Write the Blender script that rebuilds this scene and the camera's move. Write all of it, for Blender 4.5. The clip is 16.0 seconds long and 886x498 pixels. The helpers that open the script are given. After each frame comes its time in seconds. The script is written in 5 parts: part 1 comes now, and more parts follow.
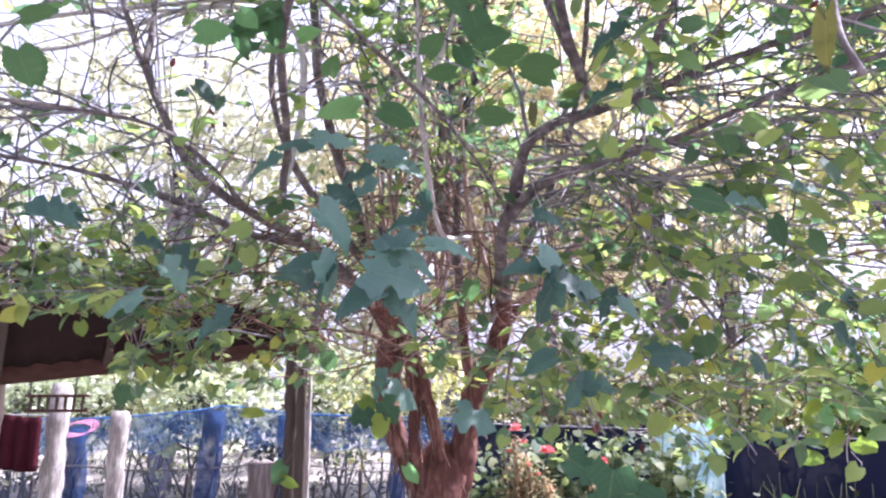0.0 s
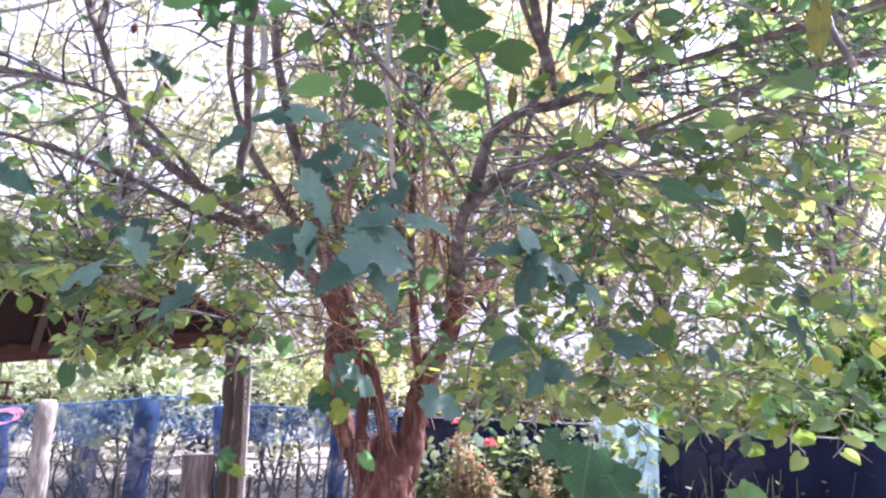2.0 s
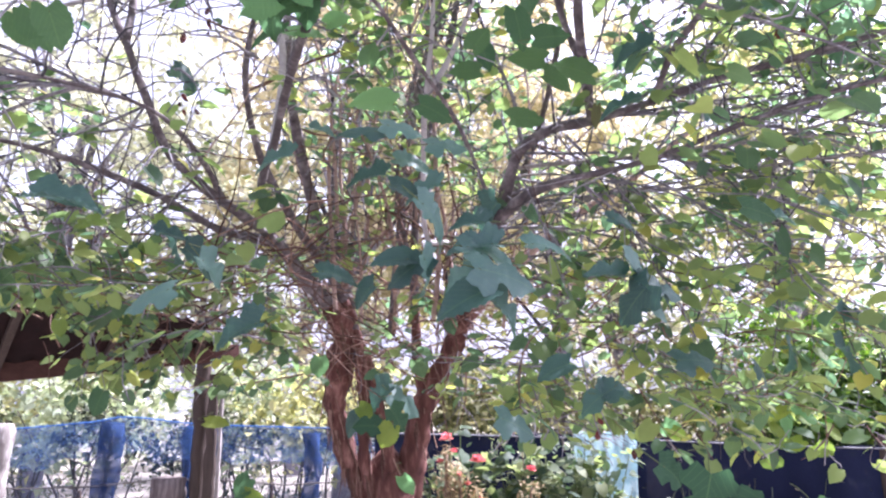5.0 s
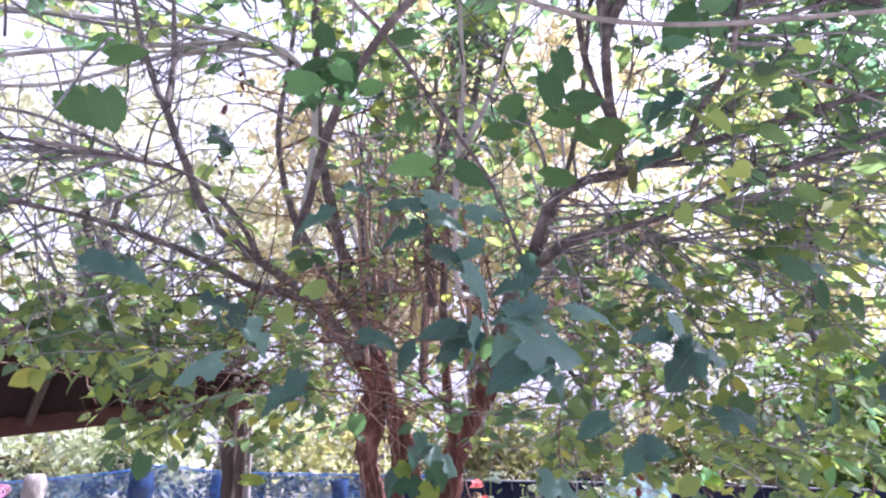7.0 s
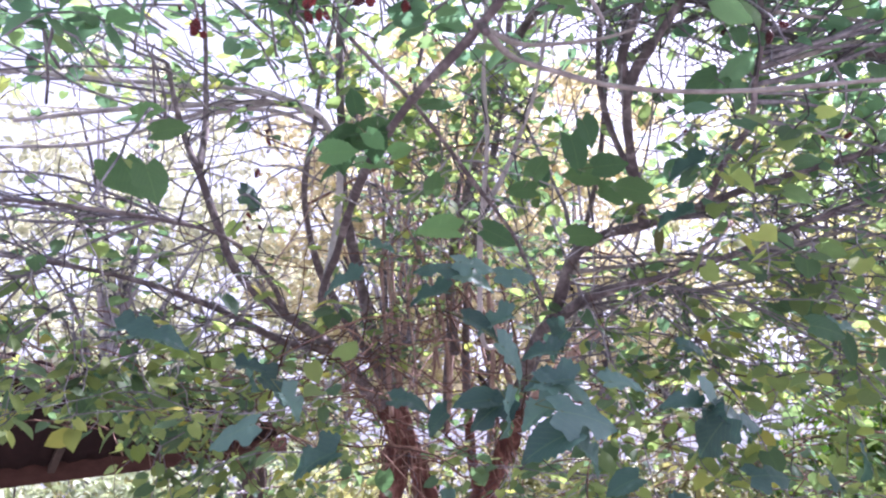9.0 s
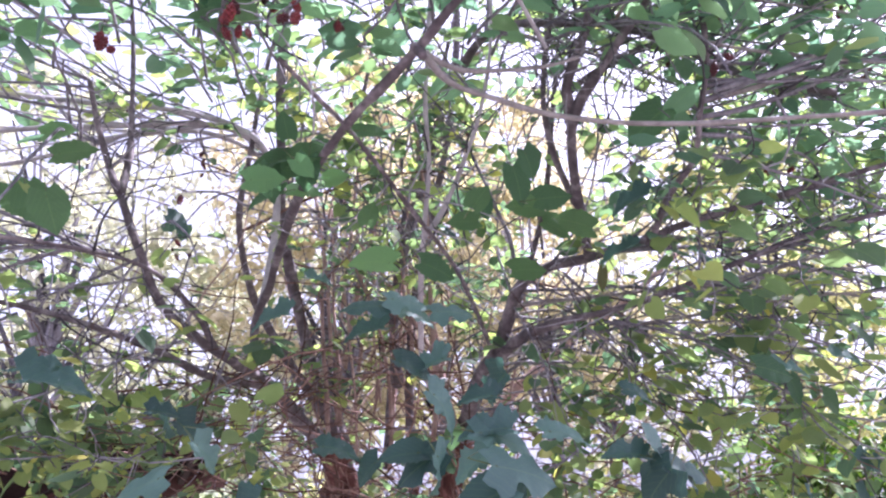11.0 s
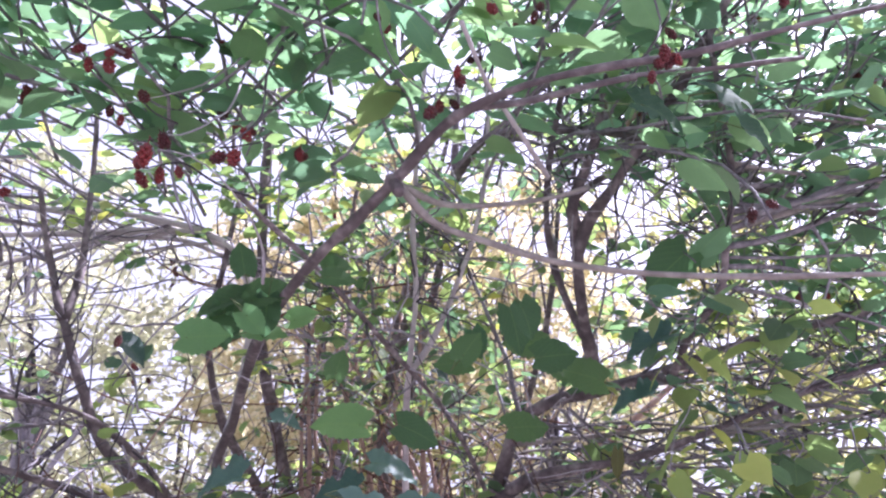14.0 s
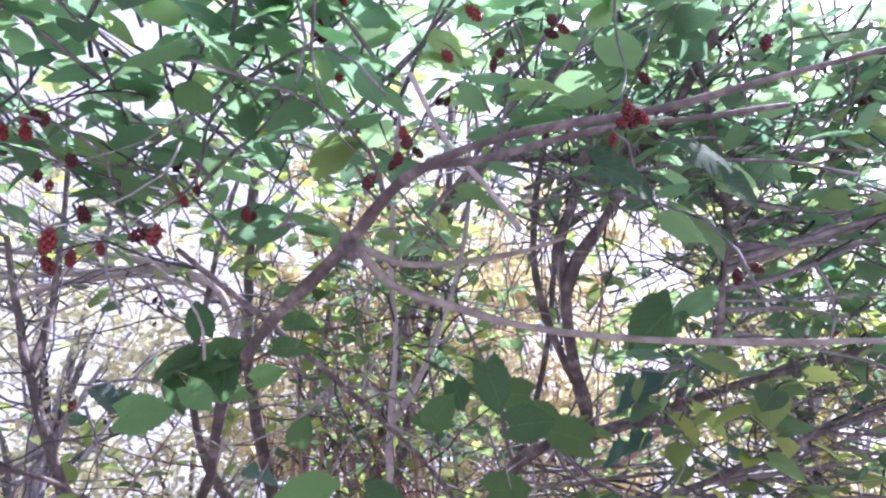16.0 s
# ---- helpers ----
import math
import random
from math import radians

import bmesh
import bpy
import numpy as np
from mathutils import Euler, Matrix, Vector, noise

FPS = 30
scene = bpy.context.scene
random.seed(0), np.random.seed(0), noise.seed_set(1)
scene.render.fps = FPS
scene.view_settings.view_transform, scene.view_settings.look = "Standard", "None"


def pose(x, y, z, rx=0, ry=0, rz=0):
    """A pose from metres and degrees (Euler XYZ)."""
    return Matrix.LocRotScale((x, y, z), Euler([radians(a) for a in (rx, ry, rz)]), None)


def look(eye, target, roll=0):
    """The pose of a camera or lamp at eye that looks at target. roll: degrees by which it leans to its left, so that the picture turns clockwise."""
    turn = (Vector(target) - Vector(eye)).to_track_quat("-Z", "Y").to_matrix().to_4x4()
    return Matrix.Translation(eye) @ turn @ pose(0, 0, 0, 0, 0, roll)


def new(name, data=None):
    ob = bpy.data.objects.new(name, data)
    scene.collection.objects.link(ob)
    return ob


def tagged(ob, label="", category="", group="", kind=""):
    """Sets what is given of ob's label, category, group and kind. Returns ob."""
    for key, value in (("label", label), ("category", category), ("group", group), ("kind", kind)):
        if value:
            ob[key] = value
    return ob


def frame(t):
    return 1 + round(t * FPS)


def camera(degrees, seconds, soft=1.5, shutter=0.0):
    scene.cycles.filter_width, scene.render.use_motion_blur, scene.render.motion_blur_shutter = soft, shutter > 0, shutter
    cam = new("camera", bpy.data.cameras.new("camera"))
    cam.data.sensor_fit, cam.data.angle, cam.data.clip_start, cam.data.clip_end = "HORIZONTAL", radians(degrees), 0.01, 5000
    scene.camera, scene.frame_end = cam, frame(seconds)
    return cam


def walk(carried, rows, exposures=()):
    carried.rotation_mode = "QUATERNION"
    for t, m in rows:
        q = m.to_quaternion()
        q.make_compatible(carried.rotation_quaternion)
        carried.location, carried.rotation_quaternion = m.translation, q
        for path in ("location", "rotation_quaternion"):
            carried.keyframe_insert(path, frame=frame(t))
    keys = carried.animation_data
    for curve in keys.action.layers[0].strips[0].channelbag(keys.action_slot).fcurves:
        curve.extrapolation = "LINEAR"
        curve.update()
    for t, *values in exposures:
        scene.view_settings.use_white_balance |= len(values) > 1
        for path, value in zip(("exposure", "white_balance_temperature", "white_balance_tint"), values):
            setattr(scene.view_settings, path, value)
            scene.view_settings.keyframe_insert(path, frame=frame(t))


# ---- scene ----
cam = camera(62.9, 16.0, soft=2.3)
PATH = [
    (0, (0.0, 0.0, 1.6), (0.0, 1.963, 1.982), -0.0),
    (0.5, (-0.013, 0.005, 1.595), (0.024, 1.969, 1.971), 0.0),
    (1, (-0.038, 0.017, 1.597), (0.018, 1.98, 1.975), 0.2),
    (1.5, (-0.064, 0.039, 1.586), (0.046, 2.008, 1.917), 0.6),
    (2, (-0.072, 0.024, 1.573), (0.098, 1.982, 1.947), 0.9),
    (2.5, (-0.103, 0.002, 1.564), (0.125, 1.957, 1.918), 0.3),
    (3, (-0.157, -0.041, 1.555), (0.09, 1.92, 1.863), -0.4),
    (3.2, (-0.179, -0.059, 1.546), (0.074, 1.9, 1.856), -1.1),
    (5.3, (-0.36, 0.095, 1.603), (-0.033, 2.022, 2.029), -0.1),
    (5.5, (-0.367, 0.089, 1.612), (-0.05, 2.016, 2.047), -0.5),
    (6, (-0.38, 0.081, 1.626), (-0.083, 2.003, 2.09), -0.3),
    (6.5, (-0.389, 0.076, 1.636), (-0.106, 1.994, 2.126), -0.2),
    (7, (-0.39, 0.063, 1.643), (-0.125, 1.98, 2.151), -0.8),
    (7.5, (-0.399, 0.05, 1.661), (-0.166, 1.966, 2.187), -0.5),
    (8, (-0.409, 0.041, 1.649), (-0.169, 1.943, 2.221), -0.4),
    (8.5, (-0.426, 0.032, 1.654), (-0.196, 1.926, 2.256), -0.8),
    (8.7, (-0.427, 0.024, 1.667), (-0.208, 1.919, 2.27), -1.0),
    (10.8, (-0.378, 0.087, 1.724), (-0.053, 1.944, 2.392), -1.2),
    (11, (-0.378, 0.099, 1.732), (-0.028, 1.95, 2.402), -1.7),
    (11.5, (-0.395, 0.132, 1.771), (-0.005, 1.953, 2.501), -1.8),
    (12, (-0.4, 0.163, 1.804), (0.028, 1.969, 2.547), -1.8),
    (12.5, (-0.361, 0.218, 1.838), (0.037, 2.029, 2.588), -2.2),
    (13, (-0.336, 0.245, 1.887), (0.028, 2.024, 2.725), -0.7),
    (13.5, (-0.316, 0.258, 1.933), (-0.005, 2.046, 2.773), 0.3),
    (14, (-0.299, 0.263, 1.963), (0.024, 2.041, 2.82), -0.7),
    (14.5, (-0.286, 0.308, 2.009), (0.014, 2.12, 2.801), 0.9),
    (15, (-0.267, 0.317, 2.039), (0.028, 2.132, 2.824), -0.7),
    (15.5, (-0.238, 0.307, 2.056), (0.056, 2.118, 2.852), -0.7),
    (16, (-0.207, 0.292, 2.08), (0.072, 2.071, 2.951), -1.1),
]
walk(cam, [(t, look(eye, target, roll)) for t, eye, target, roll in PATH], exposures=[(0.0, 1.88, 5600, 29), (3.0, 1.98, 5600, 29), (8.5, 1.77, 5500, 33), (11.0, 1.68, 5500, 35), (14.0, 1.54, 5550, 35), (16.0, 1.57, 5500, 36)])

# ---- world, sun, exposure ----
SUN_EL, SUN_AZ = radians(54), radians(72)
world = bpy.data.worlds.new("sky")
scene.world = world
world.use_nodes = True
wn = world.node_tree.nodes
sky = wn.new("ShaderNodeTexSky")
sky.sky_type, sky.sun_disc = "NISHITA", False
sky.sun_elevation, sky.sun_rotation = SUN_EL, SUN_AZ
sky.dust_density, sky.air_density, sky.ozone_density = 9.0, 0.6, 1.0
wn["Background"].inputs["Strength"].default_value = 0.15
haze = wn.new("ShaderNodeHueSaturation")
haze.inputs["Saturation"].default_value, haze.inputs["Value"].default_value = 0.45, 1.25
world.node_tree.links.new(sky.outputs["Color"], haze.inputs["Color"])
veil = wn.new("ShaderNodeMix")
veil.data_type = "RGBA"
veil.inputs["Factor"].default_value, veil.inputs["B"].default_value = 0.6, (2.6, 2.6, 2.8, 1)
world.node_tree.links.new(haze.outputs["Color"], veil.inputs["A"])
world.node_tree.links.new(veil.outputs["Result"], wn["Background"].inputs["Color"])
sun_way = Vector((math.sin(SUN_AZ) * math.cos(SUN_EL), math.cos(SUN_AZ) * math.cos(SUN_EL), math.sin(SUN_EL)))
sun = new("sun", bpy.data.lights.new("sun", "SUN"))
sun.data.energy, sun.data.angle, sun.data.color = 4.6, radians(0.5), (1.0, 0.95, 0.86)
sun.matrix_world = look(sun_way * 60, (0, 0, 0))


# ---- materials ----
def material(name, stops, scale=6.0, rough=0.7, bump=0.3, fine=60.0, spec=0.4, metal=0.0, stretch=(1, 1, 1), random_by="", spread=0.25, thin=0.0, thin_tint=None, sheer=0.0, coords="Object"):
    """A noise-coloured surface. stops: colours from dark to light. thin: share of light that shines through. sheer: share of holes."""
    m = bpy.data.materials.new(name)
    m.use_nodes = True
    n, link = m.node_tree.nodes, m.node_tree.links.new
    bsdf, out = n["Principled BSDF"], n["Material Output"]
    tc, mp = n.new("ShaderNodeTexCoord"), n.new("ShaderNodeMapping")
    mp.inputs["Scale"].default_value = stretch
    link(tc.outputs[coords], mp.inputs["Vector"])
    big, small = n.new("ShaderNodeTexNoise"), n.new("ShaderNodeTexNoise")
    for tex, s in ((big, scale), (small, fine)):
        tex.inputs["Scale"].default_value, tex.inputs["Detail"].default_value = s, 5
        link(mp.outputs["Vector"], tex.inputs["Vector"])
    mix = n.new("ShaderNodeMath")
    mix.operation = "MULTIPLY_ADD"
    mix.inputs[1].default_value = 0.35
    link(small.outputs["Fac"], mix.inputs[0])
    half = n.new("ShaderNodeMath")
    half.operation = "MULTIPLY"
    half.inputs[1].default_value = 0.65
    link(big.outputs["Fac"], half.inputs[0])
    link(half.outputs[0], mix.inputs[2])
    value = mix.outputs[0]
    if random_by:
        if random_by == "island":
            r = n.new("ShaderNodeNewGeometry").outputs["Random Per Island"]
        else:
            r = n.new("ShaderNodeObjectInfo").outputs["Random"]
        shift = n.new("ShaderNodeMath")
        shift.operation = "MULTIPLY_ADD"
        shift.inputs[1].default_value = spread * 2
        link(r, shift.inputs[0])
        off = n.new("ShaderNodeMath")
        off.operation = "SUBTRACT"
        off.inputs[1].default_value = spread
        link(value, off.inputs[0])
        link(off.outputs[0], shift.inputs[2])
        value = shift.outputs[0]
    ramp = n.new("ShaderNodeValToRGB")
    els = ramp.color_ramp.elements
    while len(els) < len(stops):
        els.new(0.5)
    for k, (e, c) in enumerate(zip(els, stops)):
        e.position = 0.25 + 0.5 * k / max(1, len(stops) - 1)
        e.color = (*c, 1)
    link(value, ramp.inputs["Fac"])
    link(ramp.outputs["Color"], bsdf.inputs["Base Color"])
    bsdf.inputs["Roughness"].default_value, bsdf.inputs["Metallic"].default_value = rough, metal
    bsdf.inputs["Specular IOR Level"].default_value = spec
    if bump:
        b = n.new("ShaderNodeBump")
        b.inputs["Strength"].default_value, b.inputs["Distance"].default_value = bump, 0.01
        link(mix.outputs[0], b.inputs["Height"])
        link(b.outputs["Normal"], bsdf.inputs["Normal"])
    shader = bsdf.outputs["BSDF"]
    if thin:
        tr, ms = n.new("ShaderNodeBsdfTranslucent"), n.new("ShaderNodeMixShader")
        tint = n.new("ShaderNodeMix")
        tint.data_type, tint.blend_type = "RGBA", "MULTIPLY"
        tint.inputs["Factor"].default_value = 1.0
        link(ramp.outputs["Color"], tint.inputs["A"])
        tint.inputs["B"].default_value = (*(thin_tint or (1, 1, 1)), 1)
        link(tint.outputs["Result"], tr.inputs["Color"])
        ms.inputs["Fac"].default_value = thin
        link(shader, ms.inputs[1])
        link(tr.outputs[0], ms.inputs[2])
        shader = ms.outputs[0]
    if sheer:
        tp, ms = n.new("ShaderNodeBsdfTransparent"), n.new("ShaderNodeMixShader")
        ms.inputs["Fac"].default_value = sheer
        link(shader, ms.inputs[1])
        link(tp.outputs[0], ms.inputs[2])
        shader = ms.outputs[0]
    link(shader, out.inputs["Surface"])
    return m


def leaf_material(name, stops, random_by, thin=0.60, tint=(1.5, 1.85, 1.25), rough=0.58, spec=0.25):
    """A leaf: colour by the single leaf, paler veins by its own length and width, light shining through."""
    m = bpy.data.materials.new(name)
    m.use_nodes = True
    n, link = m.node_tree.nodes, m.node_tree.links.new
    bsdf, out = n["Principled BSDF"], n["Material Output"]
    if random_by == "island":
        r = n.new("ShaderNodeNewGeometry").outputs["Random Per Island"]
    else:
        r = n.new("ShaderNodeObjectInfo").outputs["Random"]
    ramp = n.new("ShaderNodeValToRGB")
    els = ramp.color_ramp.elements
    while len(els) < len(stops):
        els.new(0.5)
    for e, (p, c) in zip(els, stops):
        e.position, e.color = p, (*(1.14 * v for v in c), 1)
    link(r, ramp.inputs["Fac"])
    uv = n.new("ShaderNodeUVMap")
    sep = n.new("ShaderNodeSeparateXYZ")
    link(uv.outputs["UV"], sep.inputs[0])

    def math_node(op, a, b=None, c=None):
        k = n.new("ShaderNodeMath")
        k.operation = op
        for i, v in enumerate((a, b, c)):
            if v is None:
                continue
            if isinstance(v, (int, float)):
                k.inputs[i].default_value = v
            else:
                link(v, k.inputs[i])
        return k.outputs[0]

    side = math_node("ABSOLUTE", math_node("SUBTRACT", sep.outputs["Y"], 0.5))
    rib = math_node("LESS_THAN", side, 0.014)
    run = math_node("FRACT", math_node("MULTIPLY_ADD", side, -9.0, math_node("MULTIPLY", sep.outputs["X"], 6.5)))
    vein = math_node("LESS_THAN", run, 0.11)
    veins = math_node("MAXIMUM", rib, math_node("MULTIPLY", vein, 0.6))
    blotch = n.new("ShaderNodeTexNoise")
    blotch.inputs["Scale"].default_value = 40
    tcn = n.new("ShaderNodeTexCoord")
    link(tcn.outputs["Object"], blotch.inputs["Vector"])
    shade = n.new("ShaderNodeMix")
    shade.data_type, shade.blend_type = "RGBA", "MULTIPLY"
    shade.inputs["B"].default_value = (0.70, 0.76, 0.66, 1)
    link(math_node("MULTIPLY", blotch.outputs["Fac"], 0.7), shade.inputs["Factor"])
    link(ramp.outputs["Color"], shade.inputs["A"])
    pale = n.new("ShaderNodeMix")
    pale.data_type = "RGBA"
    pale.inputs["B"].default_value = (0.22, 0.30, 0.12, 1)
    link(math_node("MULTIPLY", veins, 0.16), pale.inputs["Factor"])
    link(shade.outputs["Result"], pale.inputs["A"])
    link(pale.outputs["Result"], bsdf.inputs["Base Color"])
    bsdf.inputs["Roughness"].default_value = rough
    bsdf.inputs["Specular IOR Level"].default_value = spec
    b = n.new("ShaderNodeBump")
    b.inputs["Strength"].default_value, b.inputs["Distance"].default_value = 0.25, 0.002
    link(math_node("SUBTRACT", blotch.outputs["Fac"], veins), b.inputs["Height"])
    link(b.outputs["Normal"], bsdf.inputs["Normal"])
    tr, ms = n.new("ShaderNodeBsdfTranslucent"), n.new("ShaderNodeMixShader")
    tm = n.new("ShaderNodeMix")
    tm.data_type, tm.blend_type = "RGBA", "MULTIPLY"
    tm.inputs["Factor"].default_value, tm.inputs["B"].default_value = 1.0, (*tint, 1)
    link(pale.outputs["Result"], tm.inputs["A"])
    link(tm.outputs["Result"], tr.inputs["Color"])
    ms.inputs["Fac"].default_value = thin
    link(bsdf.outputs["BSDF"], ms.inputs[1])
    link(tr.outputs[0], ms.inputs[2])
    link(ms.outputs[0], out.inputs["Surface"])
    return m


GREENS = [(0.0, (0.062, 0.098, 0.078)), (0.28, (0.098, 0.138, 0.088)), (0.54, (0.150, 0.182, 0.092)), (0.80, (0.215, 0.238, 0.100)), (0.962, (0.28, 0.28, 0.105)), (0.993, (0.34, 0.285, 0.085))]
M_LEAF = leaf_material("mulberry_leaf", [(0.0, (0.050, 0.092, 0.060)), (0.6, (0.078, 0.128, 0.074)), (1.0, (0.100, 0.152, 0.080))], "object", tint=(1.55, 1.95, 1.35))
M_LEAF_STUFF = leaf_material("mulberry_foliage", GREENS, "island")
# Brighter copy of the foliage, with backlight put into its colour.
M_LEAF_HIGH = leaf_material("backlit_spray_foliage", [(0.0, (0.088, 0.140, 0.108)), (0.5, (0.118, 0.175, 0.115)), (0.88, (0.150, 0.205, 0.120)), (0.98, (0.20, 0.228, 0.105))], "island", thin=0.66, tint=(1.65, 2.0, 1.62))
M_LEAF_PLANT = leaf_material("garden_leaf", [(0.0, (0.045, 0.070, 0.048)), (0.4, (0.090, 0.120, 0.075)), (0.8, (0.18, 0.20, 0.11)), (1.0, (0.28, 0.28, 0.18))], "island", thin=0.45, tint=(1.5, 1.7, 1.0))
# Darker copy of the leaf, with deep shade put into its colour.
M_LEAF_SHADED = leaf_material("shaded_green_leaf", [(0.0, (0.035, 0.070, 0.048)), (1.0, (0.050, 0.095, 0.060))], "object", thin=0.3, rough=0.8, tint=(1.3, 1.7, 1.1), spec=0.1)
# Mature green turned teal: the sky's sheen is put into the leaf colour.
M_LEAF_SKYLIT = leaf_material("mature_skylit_leaf", [(0.0, (0.030, 0.062, 0.058)), (0.45, (0.062, 0.116, 0.108)), (1.0, (0.112, 0.182, 0.170))], "object", thin=0.3, rough=0.5, tint=(1.2, 1.6, 1.2), spec=0.45)
# Young green raised further, so backlight is painted into the leaf.
M_LEAF_YOUNG_LIT = leaf_material("young_backlit_leaf", [(0.0, (0.105, 0.180, 0.108)), (1.0, (0.150, 0.222, 0.118))], "object", thin=0.72, tint=(1.8, 2.35, 1.72))
M_LEAF_YELLOW = leaf_material("yellowing_leaf", [(0.0, (0.075, 0.078, 0.03)), (1.0, (0.12, 0.105, 0.035))], "object", thin=0.22, tint=(1.3, 1.2, 0.6), rough=0.6)
M_LEAF_LIME = leaf_material("lime_leaf", [(0.0, (0.12, 0.18, 0.05)), (1.0, (0.19, 0.23, 0.06))], "object", thin=0.5, tint=(1.4, 1.5, 0.8))
M_BARK = material("mulberry_bark", [(0.022, 0.010, 0.010), (0.105, 0.045, 0.038), (0.38, 0.215, 0.18)], 14, 0.9, 1.0, 60, 0.2, stretch=(1, 1, 0.22))
M_TWIG = material("twig_bark", [(0.050, 0.045, 0.054), (0.140, 0.128, 0.145), (0.32, 0.30, 0.33)], 22, 0.75, 0.5, 90, 0.3, random_by="island", spread=0.35)
# Pale bark raised further: sky light and haze are put into the colour.
M_PALE = material("pale_bark", [(0.22, 0.20, 0.21), (0.41, 0.38, 0.39), (0.58, 0.55, 0.56)], 12, 0.8, 0.5, 60, 0.3)
M_BERRY = material("mulberry_fruit", [(0.02, 0.002, 0.004), (0.075, 0.006, 0.009), (0.17, 0.018, 0.018)], 20, 0.5, 0.2, 90, 0.5, random_by="object", spread=0.2)
M_LIMB = material("limb_bark", [(0.040, 0.031, 0.036), (0.128, 0.106, 0.112), (0.36, 0.315, 0.325)], 20, 0.8, 0.9, 60, 0.25)
M_RED_TWIG = material("reddish_twig_bark", [(0.055, 0.028, 0.022), (0.14, 0.078, 0.060), (0.27, 0.17, 0.135)], 16, 0.8, 0.4, 70, 0.2, random_by="island", spread=0.25)
M_PALE_TWIG = material("pale_twig_bark", [(0.10, 0.087, 0.085), (0.22, 0.195, 0.185), (0.38, 0.345, 0.33)], 22, 0.7, 0.4, 90, 0.35, random_by="island", spread=0.3)
# Paler pink copy of the bark, with sunlight put into the colour.
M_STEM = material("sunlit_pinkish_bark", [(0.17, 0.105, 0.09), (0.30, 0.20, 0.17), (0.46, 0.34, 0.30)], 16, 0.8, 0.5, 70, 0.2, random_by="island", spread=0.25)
M_STALK = material("green_stalk", [(0.07, 0.10, 0.035), (0.12, 0.15, 0.05)], 20, 0.6, 0.1)
M_GROUND = material("dry_ground", [(0.07, 0.06, 0.05), (0.22, 0.20, 0.175), (0.42, 0.39, 0.35)], 1.6, 0.95, 0.8, 14, 0.1)
M_POST = material("weathered_wood", [(0.04, 0.031, 0.03), (0.13, 0.105, 0.10), (0.27, 0.235, 0.225)], 7, 0.9, 0.8, 30, 0.15, stretch=(6, 6, 0.5))
M_POST_DARK = material("dark_wood", [(0.035, 0.026, 0.022), (0.08, 0.06, 0.05)], 5, 0.85, 0.6, 30, 0.2, stretch=(6, 6, 0.5))
M_POST_WHITE = material("limewashed_wood", [(0.07, 0.055, 0.05), (0.25, 0.225, 0.21), (0.60, 0.57, 0.55)], 7, 0.9, 0.6, 30, 0.2, stretch=(4, 4, 0.7))
M_BEAM = material("reddish_timber", [(0.032, 0.015, 0.012), (0.085, 0.040, 0.031)], 4, 0.85, 0.5, 30, 0.2, stretch=(0.6, 6, 6))
# Rust brown taken near black: the underside's shade is put into the colour.
M_ROOF = material("shaded_rusty_sheet", [(0.006, 0.0035, 0.0035), (0.014, 0.006, 0.006), (0.028, 0.012, 0.011)], 3, 0.9, 0.3, 25, 0.2)
M_CLOTH = material("maroon_cloth", [(0.022, 0.004, 0.008), (0.055, 0.010, 0.015)], 8, 0.95, 0.3, 90, 0.1)
M_BLUE_NET = material("blue_net", [(0.02, 0.05, 0.18), (0.05, 0.14, 0.40), (0.12, 0.28, 0.6)], 2.2, 0.8, 0.2, 60, 0.2, thin=0.3, sheer=0.885)
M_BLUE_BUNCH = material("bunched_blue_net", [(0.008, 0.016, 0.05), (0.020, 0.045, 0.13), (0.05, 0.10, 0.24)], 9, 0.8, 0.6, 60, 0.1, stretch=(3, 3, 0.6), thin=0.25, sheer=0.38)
M_BLUE_BAND = material("doubled_blue_net", [(0.012, 0.035, 0.13), (0.04, 0.12, 0.36), (0.34, 0.58, 0.85)], 3.4, 0.8, 0.4, 40, 0.2, thin=0.4, sheer=0.6)
M_BLUE_HEM = material("blue_hem", [(0.03, 0.10, 0.30), (0.12, 0.28, 0.58)], 6, 0.7, 0.3, 60, 0.3, thin=0.4)
M_NAVY_NET = material("navy_net", [(0.008, 0.010, 0.026), (0.016, 0.020, 0.050)], 3, 0.9, 0.3, 80, 0.1, sheer=0.012)
M_TARP = material("pale_blue_tarp", [(0.14, 0.32, 0.40), (0.42, 0.60, 0.64), (0.80, 0.88, 0.88)], 9, 0.4, 0.8, 50, 0.4, thin=0.5, sheer=0.34)
M_CORD = material("grey_cord", [(0.12, 0.12, 0.13), (0.26, 0.26, 0.27)], 20, 0.8, 0.2)
M_WIRE = material("dark_wire", [(0.04, 0.035, 0.03), (0.10, 0.085, 0.075)], 20, 0.6, 0.2)
M_PINK = material("pink_cord", [(0.75, 0.25, 0.45), (0.85, 0.45, 0.6)], 20, 0.6, 0.1)
M_FLOWER = material("coral_flower", [(0.60, 0.10, 0.12), (0.82, 0.30, 0.30)], 30, 0.6, 0.1, random_by="object", spread=0.2, thin=0.3)
M_THORN = material("thorny_stem", [(0.16, 0.10, 0.07), (0.3, 0.22, 0.15)], 20, 0.85, 0.6)
M_DRYLEAF = material("flower_foliage", [(0.17, 0.13, 0.06), (0.36, 0.27, 0.14), (0.50, 0.42, 0.26)], 10, 0.6, 0.1, random_by="island", thin=0.35)
